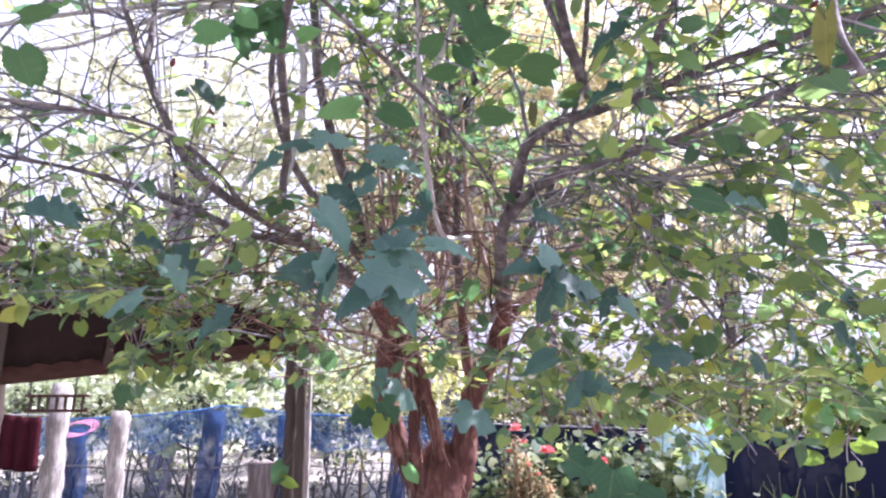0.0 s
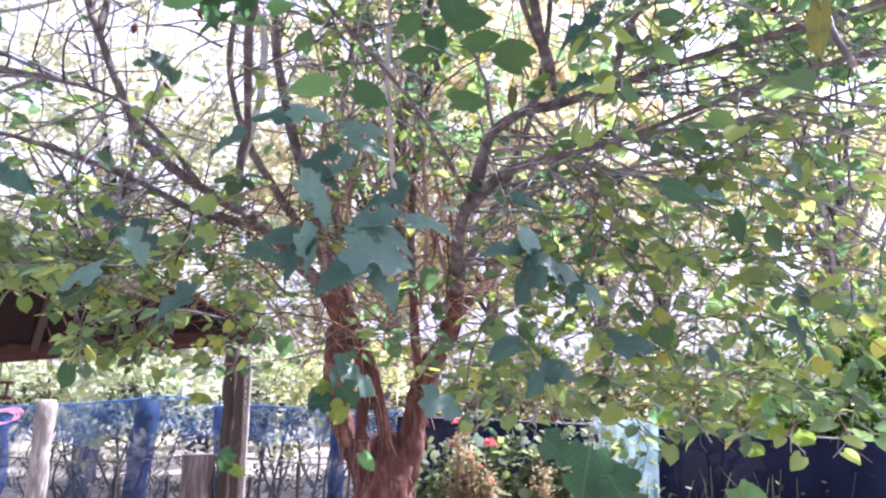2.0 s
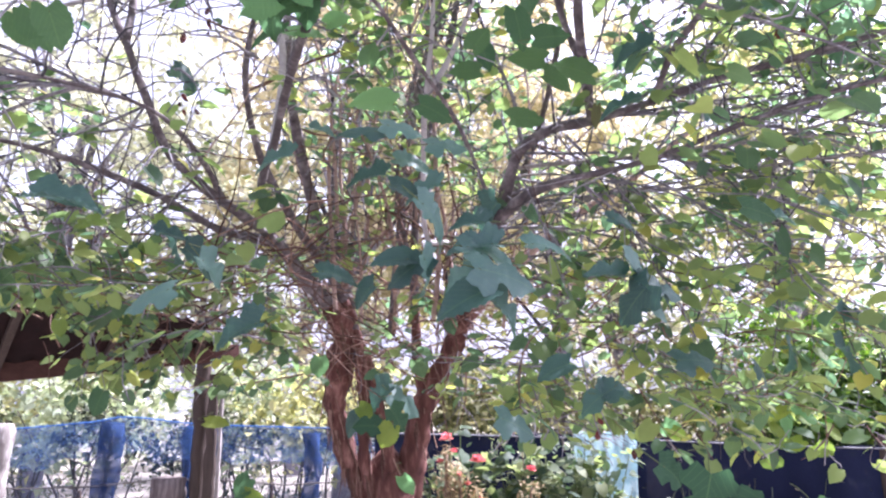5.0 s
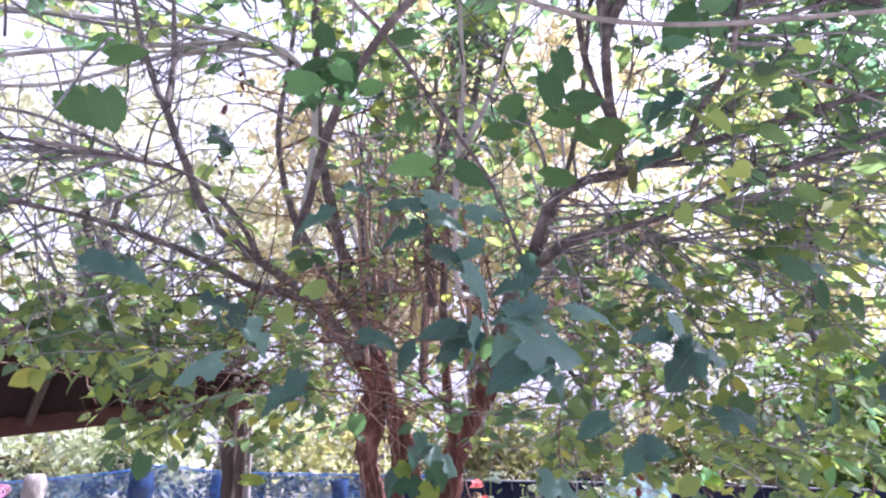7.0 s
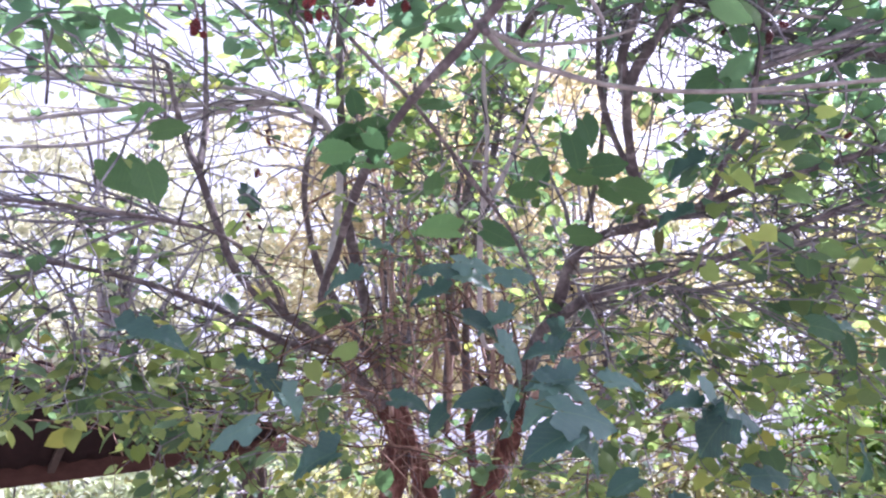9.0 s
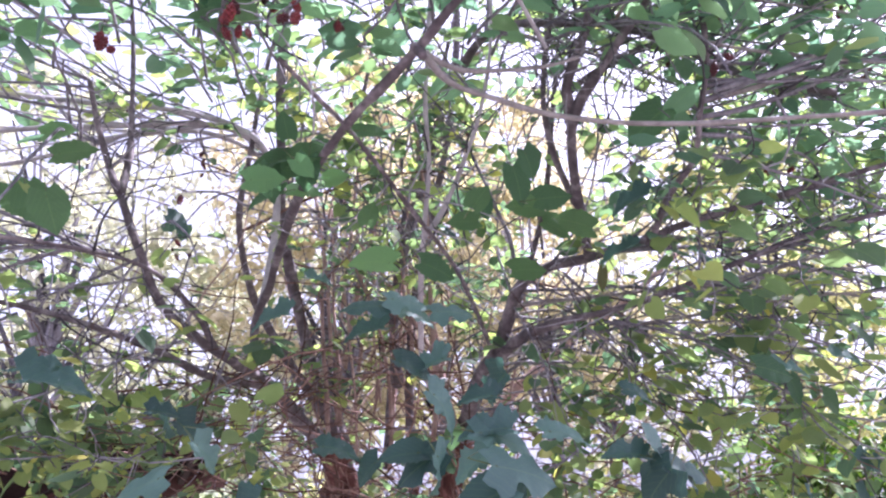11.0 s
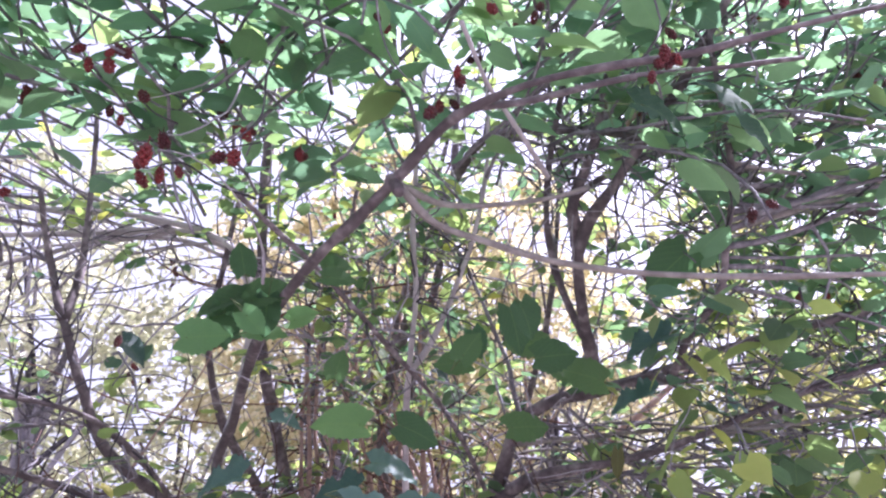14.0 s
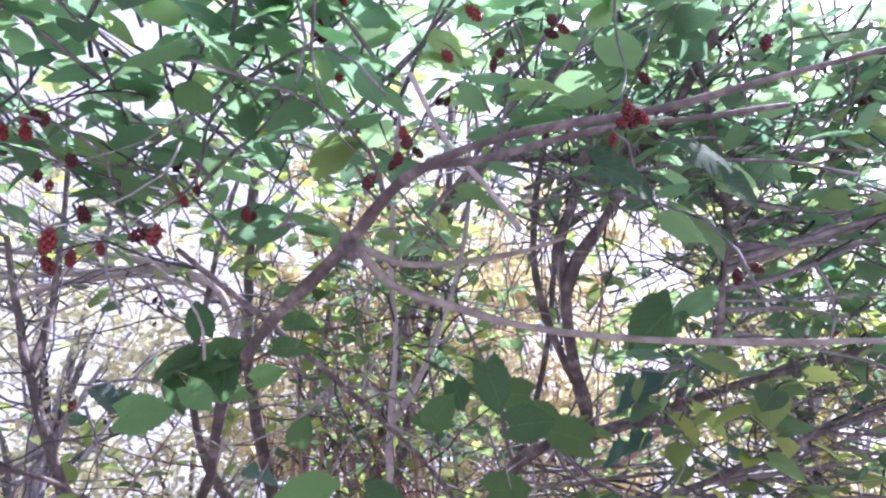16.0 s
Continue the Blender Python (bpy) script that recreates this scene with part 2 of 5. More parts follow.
M_GRASSY = material("low_foliage", [(0.02, 0.03, 0.016), (0.05, 0.065, 0.028), (0.11, 0.10, 0.05)], 6, 0.7, 0.1, random_by="island", thin=0.2)
# Pale tones put sun glare and haze into the colour of the background foliage.
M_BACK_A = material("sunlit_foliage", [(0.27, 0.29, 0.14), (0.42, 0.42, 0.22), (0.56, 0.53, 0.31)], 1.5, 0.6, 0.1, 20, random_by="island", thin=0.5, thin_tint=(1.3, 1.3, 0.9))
M_BACK_B = material("glare_pale_foliage", [(0.34, 0.36, 0.27), (0.54, 0.55, 0.44), (0.70, 0.69, 0.58)], 1.5, 0.7, 0.1, 20, random_by="island", thin=0.4, thin_tint=(1.2, 1.2, 0.9))
M_BACK_D = material("glare_cream_foliage", [(0.44, 0.40, 0.24), (0.63, 0.57, 0.38), (0.76, 0.70, 0.51)], 1.5, 0.7, 0.1, 20, random_by="island", thin=0.5, thin_tint=(1.1, 1.1, 0.95))
M_SHRUB = material("shrub_foliage", [(0.27, 0.315, 0.22), (0.37, 0.415, 0.30), (0.48, 0.51, 0.39)], 1.5, 0.7, 0.1, 20, random_by="island", thin=0.45, thin_tint=(1.25, 1.3, 0.9))
M_SHRUB_DEEP = material("olive_shrub_foliage", [(0.07, 0.085, 0.04), (0.16, 0.175, 0.08), (0.32, 0.31, 0.17)], 1.5, 0.7, 0.1, 20, random_by="island", thin=0.45, thin_tint=(1.3, 1.25, 0.8))
M_BACK_C = material("hedge_foliage", [(0.018, 0.045, 0.012), (0.05, 0.105, 0.02), (0.13, 0.20, 0.035)], 1.5, 0.5, 0.1, 20, random_by="island", thin=0.36, thin_tint=(1.6, 1.8, 0.6))


# ---- mesh tools ----
class Shape:
    """Gathers tubes, leaves and boxes into one mesh."""

    def __init__(self):
        self.v, self.f, self.uv = [], [], []

    def add(self, verts, faces, uvs=None):
        k = len(self.v)
        self.v.extend(verts)
        self.f.extend([tuple(i + k for i in f) for f in faces])
        self.uv.extend(uvs if uvs is not None else [(0.0, 0.0)] * len(verts))

    def tube(self, pts, radii, sides=6, gnarl=0.0):
        rings, verts, faces = len(pts), [], []
        up = Vector((0.31, 0.17, 0.93)).normalized()
        for i, p in enumerate(pts):
            t = (pts[min(i + 1, rings - 1)] - pts[max(i - 1, 0)])
            t = t.normalized() if t.length > 1e-9 else Vector((0, 0, 1))
            a = t.cross(up)
            a = a.normalized() if a.length > 1e-3 else t.orthogonal().normalized()
            b = t.cross(a)
            for s in range(sides):
                w = 2 * math.pi * s / sides
                r = radii[i] * (1 + gnarl * noise.noise(p * 9 + Vector((math.cos(w), math.sin(w), 0)) * 1.4))
                verts.append(p + (a * math.cos(w) + b * math.sin(w)) * r)
        for i in range(rings - 1):
            for s in range(sides):
                q = i * sides
                faces.append((q + s, q + (s + 1) % sides, q + sides + (s + 1) % sides, q + sides + s))
        faces.append(tuple(range(sides - 1, -1, -1)))
        faces.append(tuple((rings - 1) * sides + s for s in range(sides)))
        self.add(verts, faces)

    def box(self, m, sx, sy, sz):
        c = [m @ Vector((x * sx / 2, y * sy / 2, z * sz / 2)) for x in (-1, 1) for y in (-1, 1) for z in (-1, 1)]
        self.add(c, [(0, 1, 3, 2), (4, 6, 7, 5), (0, 4, 5, 1), (2, 3, 7, 6), (0, 2, 6, 4), (1, 5, 7, 3)])

    def mesh(self, name, mat, smooth=True, uv=False):
        me = bpy.data.meshes.new(name)
        me.from_pydata([tuple(p) for p in self.v], [], self.f)
        if uv:
            layer = me.uv_layers.new(name="UVMap")
            idx = np.zeros(len(me.loops), dtype=np.int32)
            me.loops.foreach_get("vertex_index", idx)
            layer.data.foreach_set("uv", np.array(self.uv, dtype=np.float32)[idx].ravel())
        if smooth:
            me.polygons.foreach_set("use_smooth", [True] * len(me.polygons))
        me.materials.append(mat)
        me.update()
        return me


def part(name, shape, mat, parent=None, label="", kind="", smooth=True, uv=False):
    """Links a shape as one mesh object under a thing."""
    ob = new(name, shape.mesh(name, mat, smooth, uv))
    ob.parent = parent
    return tagged(ob, label=label, kind=kind)


def thing(name, at, label, category, group="", kind=""):
    ob = new(name)
    ob.location = at
    ob.empty_display_size = 0.1
    bpy.context.view_layer.update()
    return tagged(ob, label, category, group, kind)


def under(name, shape, mat, top, label="", kind="", smooth=True, uv=False):
    """A part whose shape is given in world places, under a thing that stands elsewhere."""
    off = Vector(top.location) if top.parent is None else Vector(top.parent.location)
    shape.v = [Vector(p) - off for p in shape.v]
    return part(name, shape, mat, top, label, kind, smooth, uv)


def glide(points, per=5):
    """A smooth line through some places."""
    p = [Vector(q) for q in points]
    p = [2 * p[0] - p[1]] + p + [2 * p[-1] - p[-2]]
    out = []
    for i in range(1, len(p) - 2):
        for k in range(per):
            t = k / per
            a, b, c, d = p[i - 1], p[i], p[i + 1], p[i + 2]
            out.append(0.5 * ((2 * b) + (c - a) * t + (2 * a - 5 * b + 4 * c - d) * t * t + (3 * b - a - 3 * c + d) * t ** 3))
    out.append(p[-2])
    return out


def taper(n, r0, r1):
    return [r0 + (r1 - r0) * i / max(1, n - 1) for i in range(n)]


def swell(n, r0, r1):
    """Thick near the foot, then slim for the rest of the way."""
    return [r1 + (r0 - r1) * float(np.interp(i / max(1, n - 1), [0, 0.3, 0.5, 0.75, 1], [1, 0.68, 0.30, 0.13, 0])) for i in range(n)]


def leaf_outline(teeth):
    """Half of a heart-shaped leaf as (along, aside), base to tip, length 1."""
    pts = []
    for k in range(teeth + 1):
        t = k / teeth
        w = 0.44 * math.sin(math.pi * min(1.0, (t + 0.14) / 1.14) ** 0.86) ** 0.8 if t < 1 else 0.0
        if t > 0.8:
            w *= 0.8
        if 0 < k < teeth:
            w *= 1 + (0.05 if k % 2 else -0.045)
        pts.append((t, w))
    return pts


def leaf_template(teeth, fold, droop, ripple=0.02, seed=1, rows=2, lobes=0.0):
    """A leaf that starts at the origin, runs along +x and faces +z."""
    rnd = random.Random(seed)
    half = [(t, w * (1 - lobes * math.exp(-((t - 0.42) / 0.09) ** 2)) * (1 + 0.35 * lobes * math.exp(-((t - 0.24) / 0.1) ** 2))) for t, w in leaf_outline(teeth)]
    n, verts, uvs, faces = len(half), [], [], []
    for side in range(-rows, rows + 1):
        q = side / rows
        for k, (t, w) in enumerate(half):
            a = abs(q) * w
            back = 0.16 * (1 - t) ** 3 * abs(q)
            quilt = 0.018 * math.sin(k * 2.6 + abs(q) * 2.0) * (0 < abs(q) < 1)
            lift = fold * a - 0.5 * a * a * (1 + 0.6 * math.sin(seed + side)) + quilt + ripple * rnd.uniform(-1, 1) * abs(q)
            verts.append((t - back, math.copysign(a, q) if q else 0.0, -droop * t * t + lift))
            uvs.append((t, 0.5 + math.copysign(a, q) if q else 0.5))
    for i in range(2 * rows):
        for k in range(n - 1):
            faces.append((i * n + k, i * n + k + 1, (i + 1) * n + k + 1, (i + 1) * n + k))
    return verts, faces, uvs


BIG_LEAVES = [leaf_template(18, f, d, 0.025, s) for f, d, s in ((0.25, 0.20, 1), (0.45, 0.36, 2), (0.30, 0.10, 3), (0.10, 0.30, 4))]
BIG_LEAVES[3] = leaf_template(16, 0.15, 0.28, 0.02, 4, 2, 0.55)
BIG_LEAVES += [leaf_template(20, 0.62, 0.42, 0.05, 8, 3, 0.50), leaf_template(18, 0.40, 0.60, 0.05, 9, 3, 0.40)]
SMALL_LEAVES = [leaf_template(5, f, d, 0.015, s, 1) for f, d, s in ((0.2, 0.2, 5), (0.4, 0.35, 6), (0.05, 0.15, 7))]


def turn_to(axis, normal):
    """The turn that lays +x along axis and +z near normal."""
    a = Vector(axis).normalized()
    b = Vector(normal).cross(a)
    b = b.normalized() if b.length > 1e-4 else a.orthogonal().normalized()
    c = a.cross(b)
    return Matrix((a, b, c)).transposed()


def put_leaf(shape, template, at, axis, normal, size):
    verts, faces, uvs = template
    m = turn_to(axis, normal)
    shape.add([at + m @ (Vector(p) * size) for p in verts], faces, uvs)


# ---- ground ----
def build_ground():
    n, reach = 90, 90.0
    s = Shape()
    axis = [reach * math.copysign(abs(k) ** 2.2, k) for k in np.linspace(-1, 1, n)]
    verts = []
    for y in axis:
        for x in axis:
            z = 0.05 * noise.noise(Vector((x * 0.5, y * 0.5, 0))) + 0.02 * noise.noise(Vector((x * 2, y * 2, 3)))
            verts.append(Vector((x, y + 4, z - 0.03)))
    s.add(verts, [(j * n + i, j * n + i + 1, (j + 1) * n + i + 1, (j + 1) * n + i) for j in range(n - 1) for i in range(n - 1)])
    ob = part("ground", s, M_GROUND)
    tagged(ob, "pale dry sandy ground with uneven surface", "ground", kind="structure")


# ---- fences and nets ----
def net_sheet(corners, rows, cols, fold, seed):
    """A hanging net between a line of top places and the ground."""
    s, verts = Shape(), []
    top = glide(corners, max(2, cols // (len(corners) - 1)))
    n = len(top)
    for j in range(rows + 1):
        t = j / rows
        for i, p in enumerate(top):
            wave = fold * noise.noise(Vector((i * 0.35, t * 1.2, seed)))
            sag = 0.03 * noise.noise(Vector((i * 0.2, 5, seed))) * (1 - t)
            verts.append(Vector((p.x + 0.3 * wave, p.y + wave * (0.4 + t), p.z * (1 - t) + sag + 0.02)))
    s.add(verts, [(j * n + i, j * n + i + 1, (j + 1) * n + i + 1, (j + 1) * n + i) for j in range(rows) for i in range(n - 1)])
    return s, top


def wood_post(name, x, y, z0, z1, r, mat, lean=(0, 0), sides=7, top=None, label="", square=False):
    s = Shape()
    n = 26
    pts = [Vector((x + 0.3 * r * noise.noise(Vector((k * 0.21, x, 3))) + lean[0] * k / n, y + lean[1] * k / n, z0 + (z1 - z0) * k / n)) for k in range(n + 1)]
    s.tube(pts, [r * (1 + 0.10 * noise.noise(Vector((k * 0.35, x * 7, 1))) - (0.25 if k == n else 0)) for k in range(n + 1)], 4 if square else sides + 3, 0.4)
    return under(name, s, mat, top, label, smooth=not square)


def build_blue_fence():
    fence = thing("net_fence", (-2.2, 6.5, 0), "low garden fence of sheer blue netting on wooden posts", "fence")
    s, top = net_sheet([(-5.6, 6.2, 1.30), (-4.2, 6.45, 1.34), (-3.0, 6.5, 1.36), (-2.2, 6.55, 1.42), (-1.9, 6.58, 1.46), (-1.3, 6.55, 1.40), (-0.6, 6.6, 1.37), (0.35, 6.6, 1.34)], 10, 70, 0.12, 2.0)
    under("netting", s, M_BLUE_NET, fence, "sheer blue plastic netting")
    band, verts, n = Shape(), [], len(top)
    for j in range(5):
        for i, p in enumerate(top):
            deep = 0.30 + 0.14 * noise.noise(Vector((i * 0.3, 2, 9)))
            verts.append(p + Vector((0, -0.03 - 0.03 * noise.noise(Vector((i * 0.5, j * 0.6, 3))), -deep * j / 4)))
    band.add(verts, [(j * n + i, j * n + i + 1, (j + 1) * n + i + 1, (j + 1) * n + i) for j in range(4) for i in range(n - 1)])
    under("netting", band, M_BLUE_BAND, fence, "doubled upper band of blue netting")
    h = Shape()
    h.tube([p + Vector((0, -0.01, 0)) for p in top], [0.006] * len(top), 5, 0.4)
    under("hem", h, M_BLUE_HEM, fence, "bright blue rolled top edge")
    # bunched folds of net that hang down
    for x, y, z1, w, lean in ((-1.98, 6.50, 1.40, 0.11, -0.12), (-3.16, 6.45, 1.25, 0.10, -0.05), (-0.40, 6.5, 1.30, 0.07, 0.03), (-1.42, 6.6, 1.36, 0.045, 0.02)):
        b, n = Shape(), 10
        b.tube([Vector((x + lean * k / n, y, z1 * (1 - k / n) + 0.02)) for k in range(n + 1)], [w * (0.85 + 0.5 * abs(noise.noise(Vector((k * 0.8, x, 0))))) for k in range(n + 1)], 9, 0.5)
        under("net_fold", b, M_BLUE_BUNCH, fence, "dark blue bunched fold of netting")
    for z in (0.62, 0.95):
        wr = Shape()
        wr.tube([Vector((-5.6 + k * 0.5, 6.38 + 0.05 * math.sin(k), z + 0.03 * math.sin(k * 1.7))) for k in range(13)], [0.006] * 13, 5)
        under("wire", wr, M_WIRE, fence)
    wood_post("post", -2.78, 6.36, 0, 1.42, 0.075, M_POST_WHITE, (0.02, 0), top=fence, label="pale limewashed post")
    wood_post("post", -3.16, 6.1, 0, 1.66, 0.085, M_POST_WHITE, (0.01, 0), top=fence, label="pale limewashed post")
    wood_post("post", -4.3, 6.35, 0, 1.5, 0.06, M_POST, top=fence)
    for k in range(9):
        x = -3.6 + k * 0.42 + 0.1 * math.sin(k * 5)
        wood_post("stake", x, 6.62, 0, 0.85 + 0.25 * math.sin(k * 3.1), 0.018, M_POST_DARK, (0.06 * math.sin(k * 2.3), 0), 5, fence)
    stump = thing("sawn_stump", (-1.5, 6.3, 0), "short weathered grey wooden stump beside the fence", "stump")
    s, n = Shape(), 8
    s.tube([Vector((-1.5, 6.3, 1.0 * k / n)) for k in range(n + 1)], [0.15 - 0.02 * k / n for k in range(n + 1)], 11, 0.35)
    under("stump_wood", s, M_POST, stump)
    coil = thing("cord_coil", (-3.03, 6.2, 1.28), "pink plastic cord wound in a loose coil, hung on a post", "cord")
    for k in range(4):
        s = Shape()
        r = 0.075 + 0.014 * k
        pts = [Vector((-3.03 + r * 1.4 * math.cos(a), 6.2 + 0.02 * math.sin(3 * a + k), 1.285 + r * 0.62 * math.sin(a + 0.2 * k))) for a in np.linspace(0, 2 * math.pi, 25)]
        s.tube(pts, [0.004] * 25, 5)
        under("loop", s, M_PINK, coil)


def build_navy_fence():
    fence = thing("shade_net_fence", (2.4, 5.7, 0), "dark navy shade net hung along a grey cord", "fence")
    s, top = net_sheet([(0.1, 6.1, 1.33), (0.9, 6.0, 1.31), (2.17, 5.74, 1.275), (3.0, 5.35, 1.25), (3.7, 4.93, 1.24), (5.2, 4.2, 1.25)], 10, 60, 0.10, 7.0)
    under("shade_net", s, M_NAVY_NET, fence, "dense navy woven net")
    c = Shape()
    c.tube([p + Vector((0, -0.02, 0.005)) for p in top], [0.007] * len(top), 5)
    under("cord", c, M_CORD, fence, "taut grey cord")
    for x, y in ((0.2, 6.12), (1.2, 5.98), (2.2, 5.76), (3.72, 4.96), (4.9, 4.4)):
        wood_post("post", x, y, 0, 1.34, 0.035, M_POST_DARK, top=fence)
    tarp = thing("tarpaulin", (1.95, 5.6, 0.9), "pale blue plastic tarpaulin hung over the net", "tarpaulin")
    t, verts, n = Shape(), [], 24
    for j in range(n + 1):
        for i in range(n + 1):
            u, v = i / n, j / n
            verts.append(Vector((1.60 + 0.47 * u - 0.03 * v, 5.62 - 0.1 * u + 0.05 * noise.noise(Vector((u * 6, v * 2, 1))) + 0.006 * math.sin(u * 17 + 2 * v), 1.37 - 0.025 * abs(math.sin(u * 9)) * (1 - v) - 1.25 * v - 0.03 * noise.noise(Vector((u * 4, v, 4))))))
    t.add(verts, [(j * (n + 1) + i, j * (n + 1) + i + 1, (j + 1) * (n + 1) + i + 1, (j + 1) * (n + 1) + i) for j in range(n) for i in range(n)])
    sheet = under("sheet", t, M_TARP, tarp)
    mod = sheet.modifiers.new("thickness", "SOLIDIFY")
    mod.thickness = 0.004


# ---- shed ----
def build_shed():
    shed = thing("lean_to_shed", (-2.6, 5.2, 0), "open lean-to shed with a low rusty sheet roof on posts", "shed")
    # roof sheet: low along the fence, rising toward the yard
    ll, lr, ur, ul = Vector((-3.9, 4.62, 1.62)), Vector((-1.10, 6.25, 2.02)), Vector((-1.02, 5.95, 2.10)), Vector((-3.1, 3.4, 2.55))
    s, verts, nu, nv = Shape(), [], 64, 6
    for j in range(nv + 1):
        for i in range(nu + 1):
            u, v = i / nu, j / nv
            p = (ll * (1 - u) + lr * u) * (1 - v) + (ul * (1 - u) + ur * u) * v
            verts.append(p + Vector((0, 0, 0.014 * math.sin(u * 40 * math.pi))))
    s.add(verts, [(j * (nu + 1) + i, j * (nu + 1) + i + 1, (j + 1) * (nu + 1) + i + 1, (j + 1) * (nu + 1) + i) for j in range(nv) for i in range(nu)])
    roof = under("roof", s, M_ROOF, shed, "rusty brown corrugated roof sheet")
    roof.modifiers.new("thickness", "SOLIDIFY").thickness = 0.012

    def beam(name, a, b, w, h, mat, label=""):
        q = Shape()
        d = Vector(b) - Vector(a)
        m = Matrix.Translation((Vector(a) + Vector(b)) / 2) @ d.to_track_quat("X", "Z").to_matrix().to_4x4()
        q.box(m, d.length, w, h)
        ob = under(name, q, mat, shed, label, smooth=False)
        bv = ob.modifiers.new("edge", "BEVEL")
        bv.width, bv.segments = 0.008, 2
        return ob

    beam("eave_beam", ll + Vector((-0.1, -0.02, -0.05)), lr + Vector((0.08, 0.02, -0.04)), 0.06, 0.13, M_BEAM, "reddish brown timber beam")
    beam("front_beam", ul + Vector((0, 0, -0.07)), ul.lerp(ur, 0.7) + Vector((0, 0, -0.06)), 0.06, 0.10, M_POST_DARK)
    for k in range(5):
        u = 0.08 + 0.21 * k
        beam("rafter", (ll * (1 - u) + lr * u) + Vector((0, 0, -0.035)), (ul * (1 - u) + ur * u) + Vector((0, 0, -0.035)), 0.05, 0.05, M_POST_DARK)
    wood_post("post", -1.28, 6.30, 0, 2.0, 0.064, M_POST_DARK, top=shed, label="dark round post")
    wood_post("post", -1.18, 6.20, 0, 1.80, 0.046, M_POST_DARK, top=shed, label="dark weathered wooden post", square=True)
    # Thin strip added to give the post its pale right edge.
    wood_post("edge_strip", -1.112, 6.18, 0, 1.79, 0.017, M_POST_WHITE, top=shed, label="narrow pale strip along the right edge of the post", square=True)
    wood_post("post", -3.2, 5.3, 0, 1.78, 0.05, M_POST_DARK, top=shed)
    wood_post("post", -2.95, 3.62, 0, 2.36, 0.06, M_POST_DARK, (0.0, 0.0), top=shed)
    rack = thing("hanging_rack", (-2.9, 5.55, 1.5), "dark slatted wooden rack hung under the shed roof", "rack")
    for k in range(7):
        q = Shape()
        q.box(pose(-3.13 + k * 0.066, 5.62, 1.50), 0.016, 0.02, 0.11)
        under("slat", q, M_POST_DARK, rack, smooth=False)
    for z in (1.445, 1.555):
        q = Shape()
        q.box(pose(-2.93, 5.62, z), 0.48, 0.035, 0.022)
        under("rail", q, M_BEAM, rack, smooth=False)
    for x in (-3.1, -2.76):
        q = Shape()
        q.tube([Vector((x, 5.55, 1.55)), Vector((x, 5.55, 1.85))], [0.006, 0.006], 5)
        under("hanger", q, M_WIRE, rack)
    cloth = thing("hung_cloth", (-3.45, 5.85, 1.2), "dark maroon cloth hung to dry in folds", "cloth")
    s, verts, n = Shape(), [], 26
    for j in range(9):
        for i in range(n + 1):
            u, v = i / n, j / 8
            verts.append(Vector((-3.85 + 0.665 * u, 5.9 + 0.025 * math.sin(u * 38) * (0.4 + v), 1.40 - 0.42 * v - 0.012 * math.sin(u * 9))))
    s.add(verts, [(j * (n + 1) + i, j * (n + 1) + i + 1, (j + 1) * (n + 1) + i + 1, (j + 1) * (n + 1) + i) for j in range(8) for i in range(n)])
    under("fabric", s, M_CLOTH, cloth).modifiers.new("thickness", "SOLIDIFY").thickness = 0.004
    q = Shape()
    q.tube([Vector((-4.4, 5.9, 1.42)), Vector((-3.16, 5.95, 1.40))], [0.006, 0.006], 5)
    under("line", q, M_CORD, cloth, "thin washing line")


# ---- background plants ----
def crown(shape, centre, radii, count, size, rnd, clumps=40, hollow=0.35, spread=0.32):
    """Leaves in uneven clumps about a centre."""
    heads = []
    for _ in range(clumps):
        d = Vector((rnd.gauss(0, 1), rnd.gauss(0, 1), rnd.gauss(0, 1))).normalized()
        q = hollow + (1 - hollow) * rnd.random() ** 0.5
        heads.append((Vector(centre) + Vector((d.x * radii[0], d.y * radii[1], d.z * radii[2])) * q, rnd.uniform(0.5, 1.3) * spread))
    for _ in range(count):
        h, w = rnd.choice(heads)
        p = h + Vector((rnd.gauss(0, w), rnd.gauss(0, w), rnd.gauss(0, w * 0.7)))
        if p.z < 0.05:
            continue
        a = Vector((rnd.gauss(0, 1), rnd.gauss(0, 1), rnd.gauss(-0.3, 0.6))).normalized()
        nrm = Vector((rnd.gauss(0, 0.6), rnd.gauss(0, 0.6), 1))
        m, s = turn_to(a, nrm), size * rnd.uniform(0.6, 1.4)
        tip, mid, sd = m @ Vector((s, 0, -0.15 * s)), m @ Vector((0.5 * s, 0, 0)), m @ Vector((0, 0.3 * s, 0.06 * s))
        sd2 = m @ Vector((0, -0.3 * s, 0.06 * s))
        shape.add([p, p + mid + sd, p + tip, p + mid + sd2], [(0, 1, 2), (0, 2, 3)])
    return heads


def garden_tree(at, height, radii, count, size, mat, seed, label, name="tree", clumps=45, bark=None):
    rnd = random.Random(seed)
    t = thing(name, (at[0], at[1], 0), label, "tree", group="trees behind the fence")
    c = Shape()
    centre = Vector((at[0], at[1], height))
    heads = crown(c, centre, radii, count, size, rnd, clumps, 0.25, 0.25)
    w = Shape()
    r0 = 0.05 + 0.02 * height
    top = Vector((at[0] + 0.2, at[1], height * 0.75))
    w.tube(glide([(at[0], at[1], 0), (at[0] + 0.1, at[1], height * 0.3), tuple(top)]), taper(11, r0, r0 * 0.55), 8, 0.2)
    for h, _ in heads[:22]:
        j = Vector((at[0], at[1], 0)).lerp(top, rnd.uniform(0.55, 1.0))
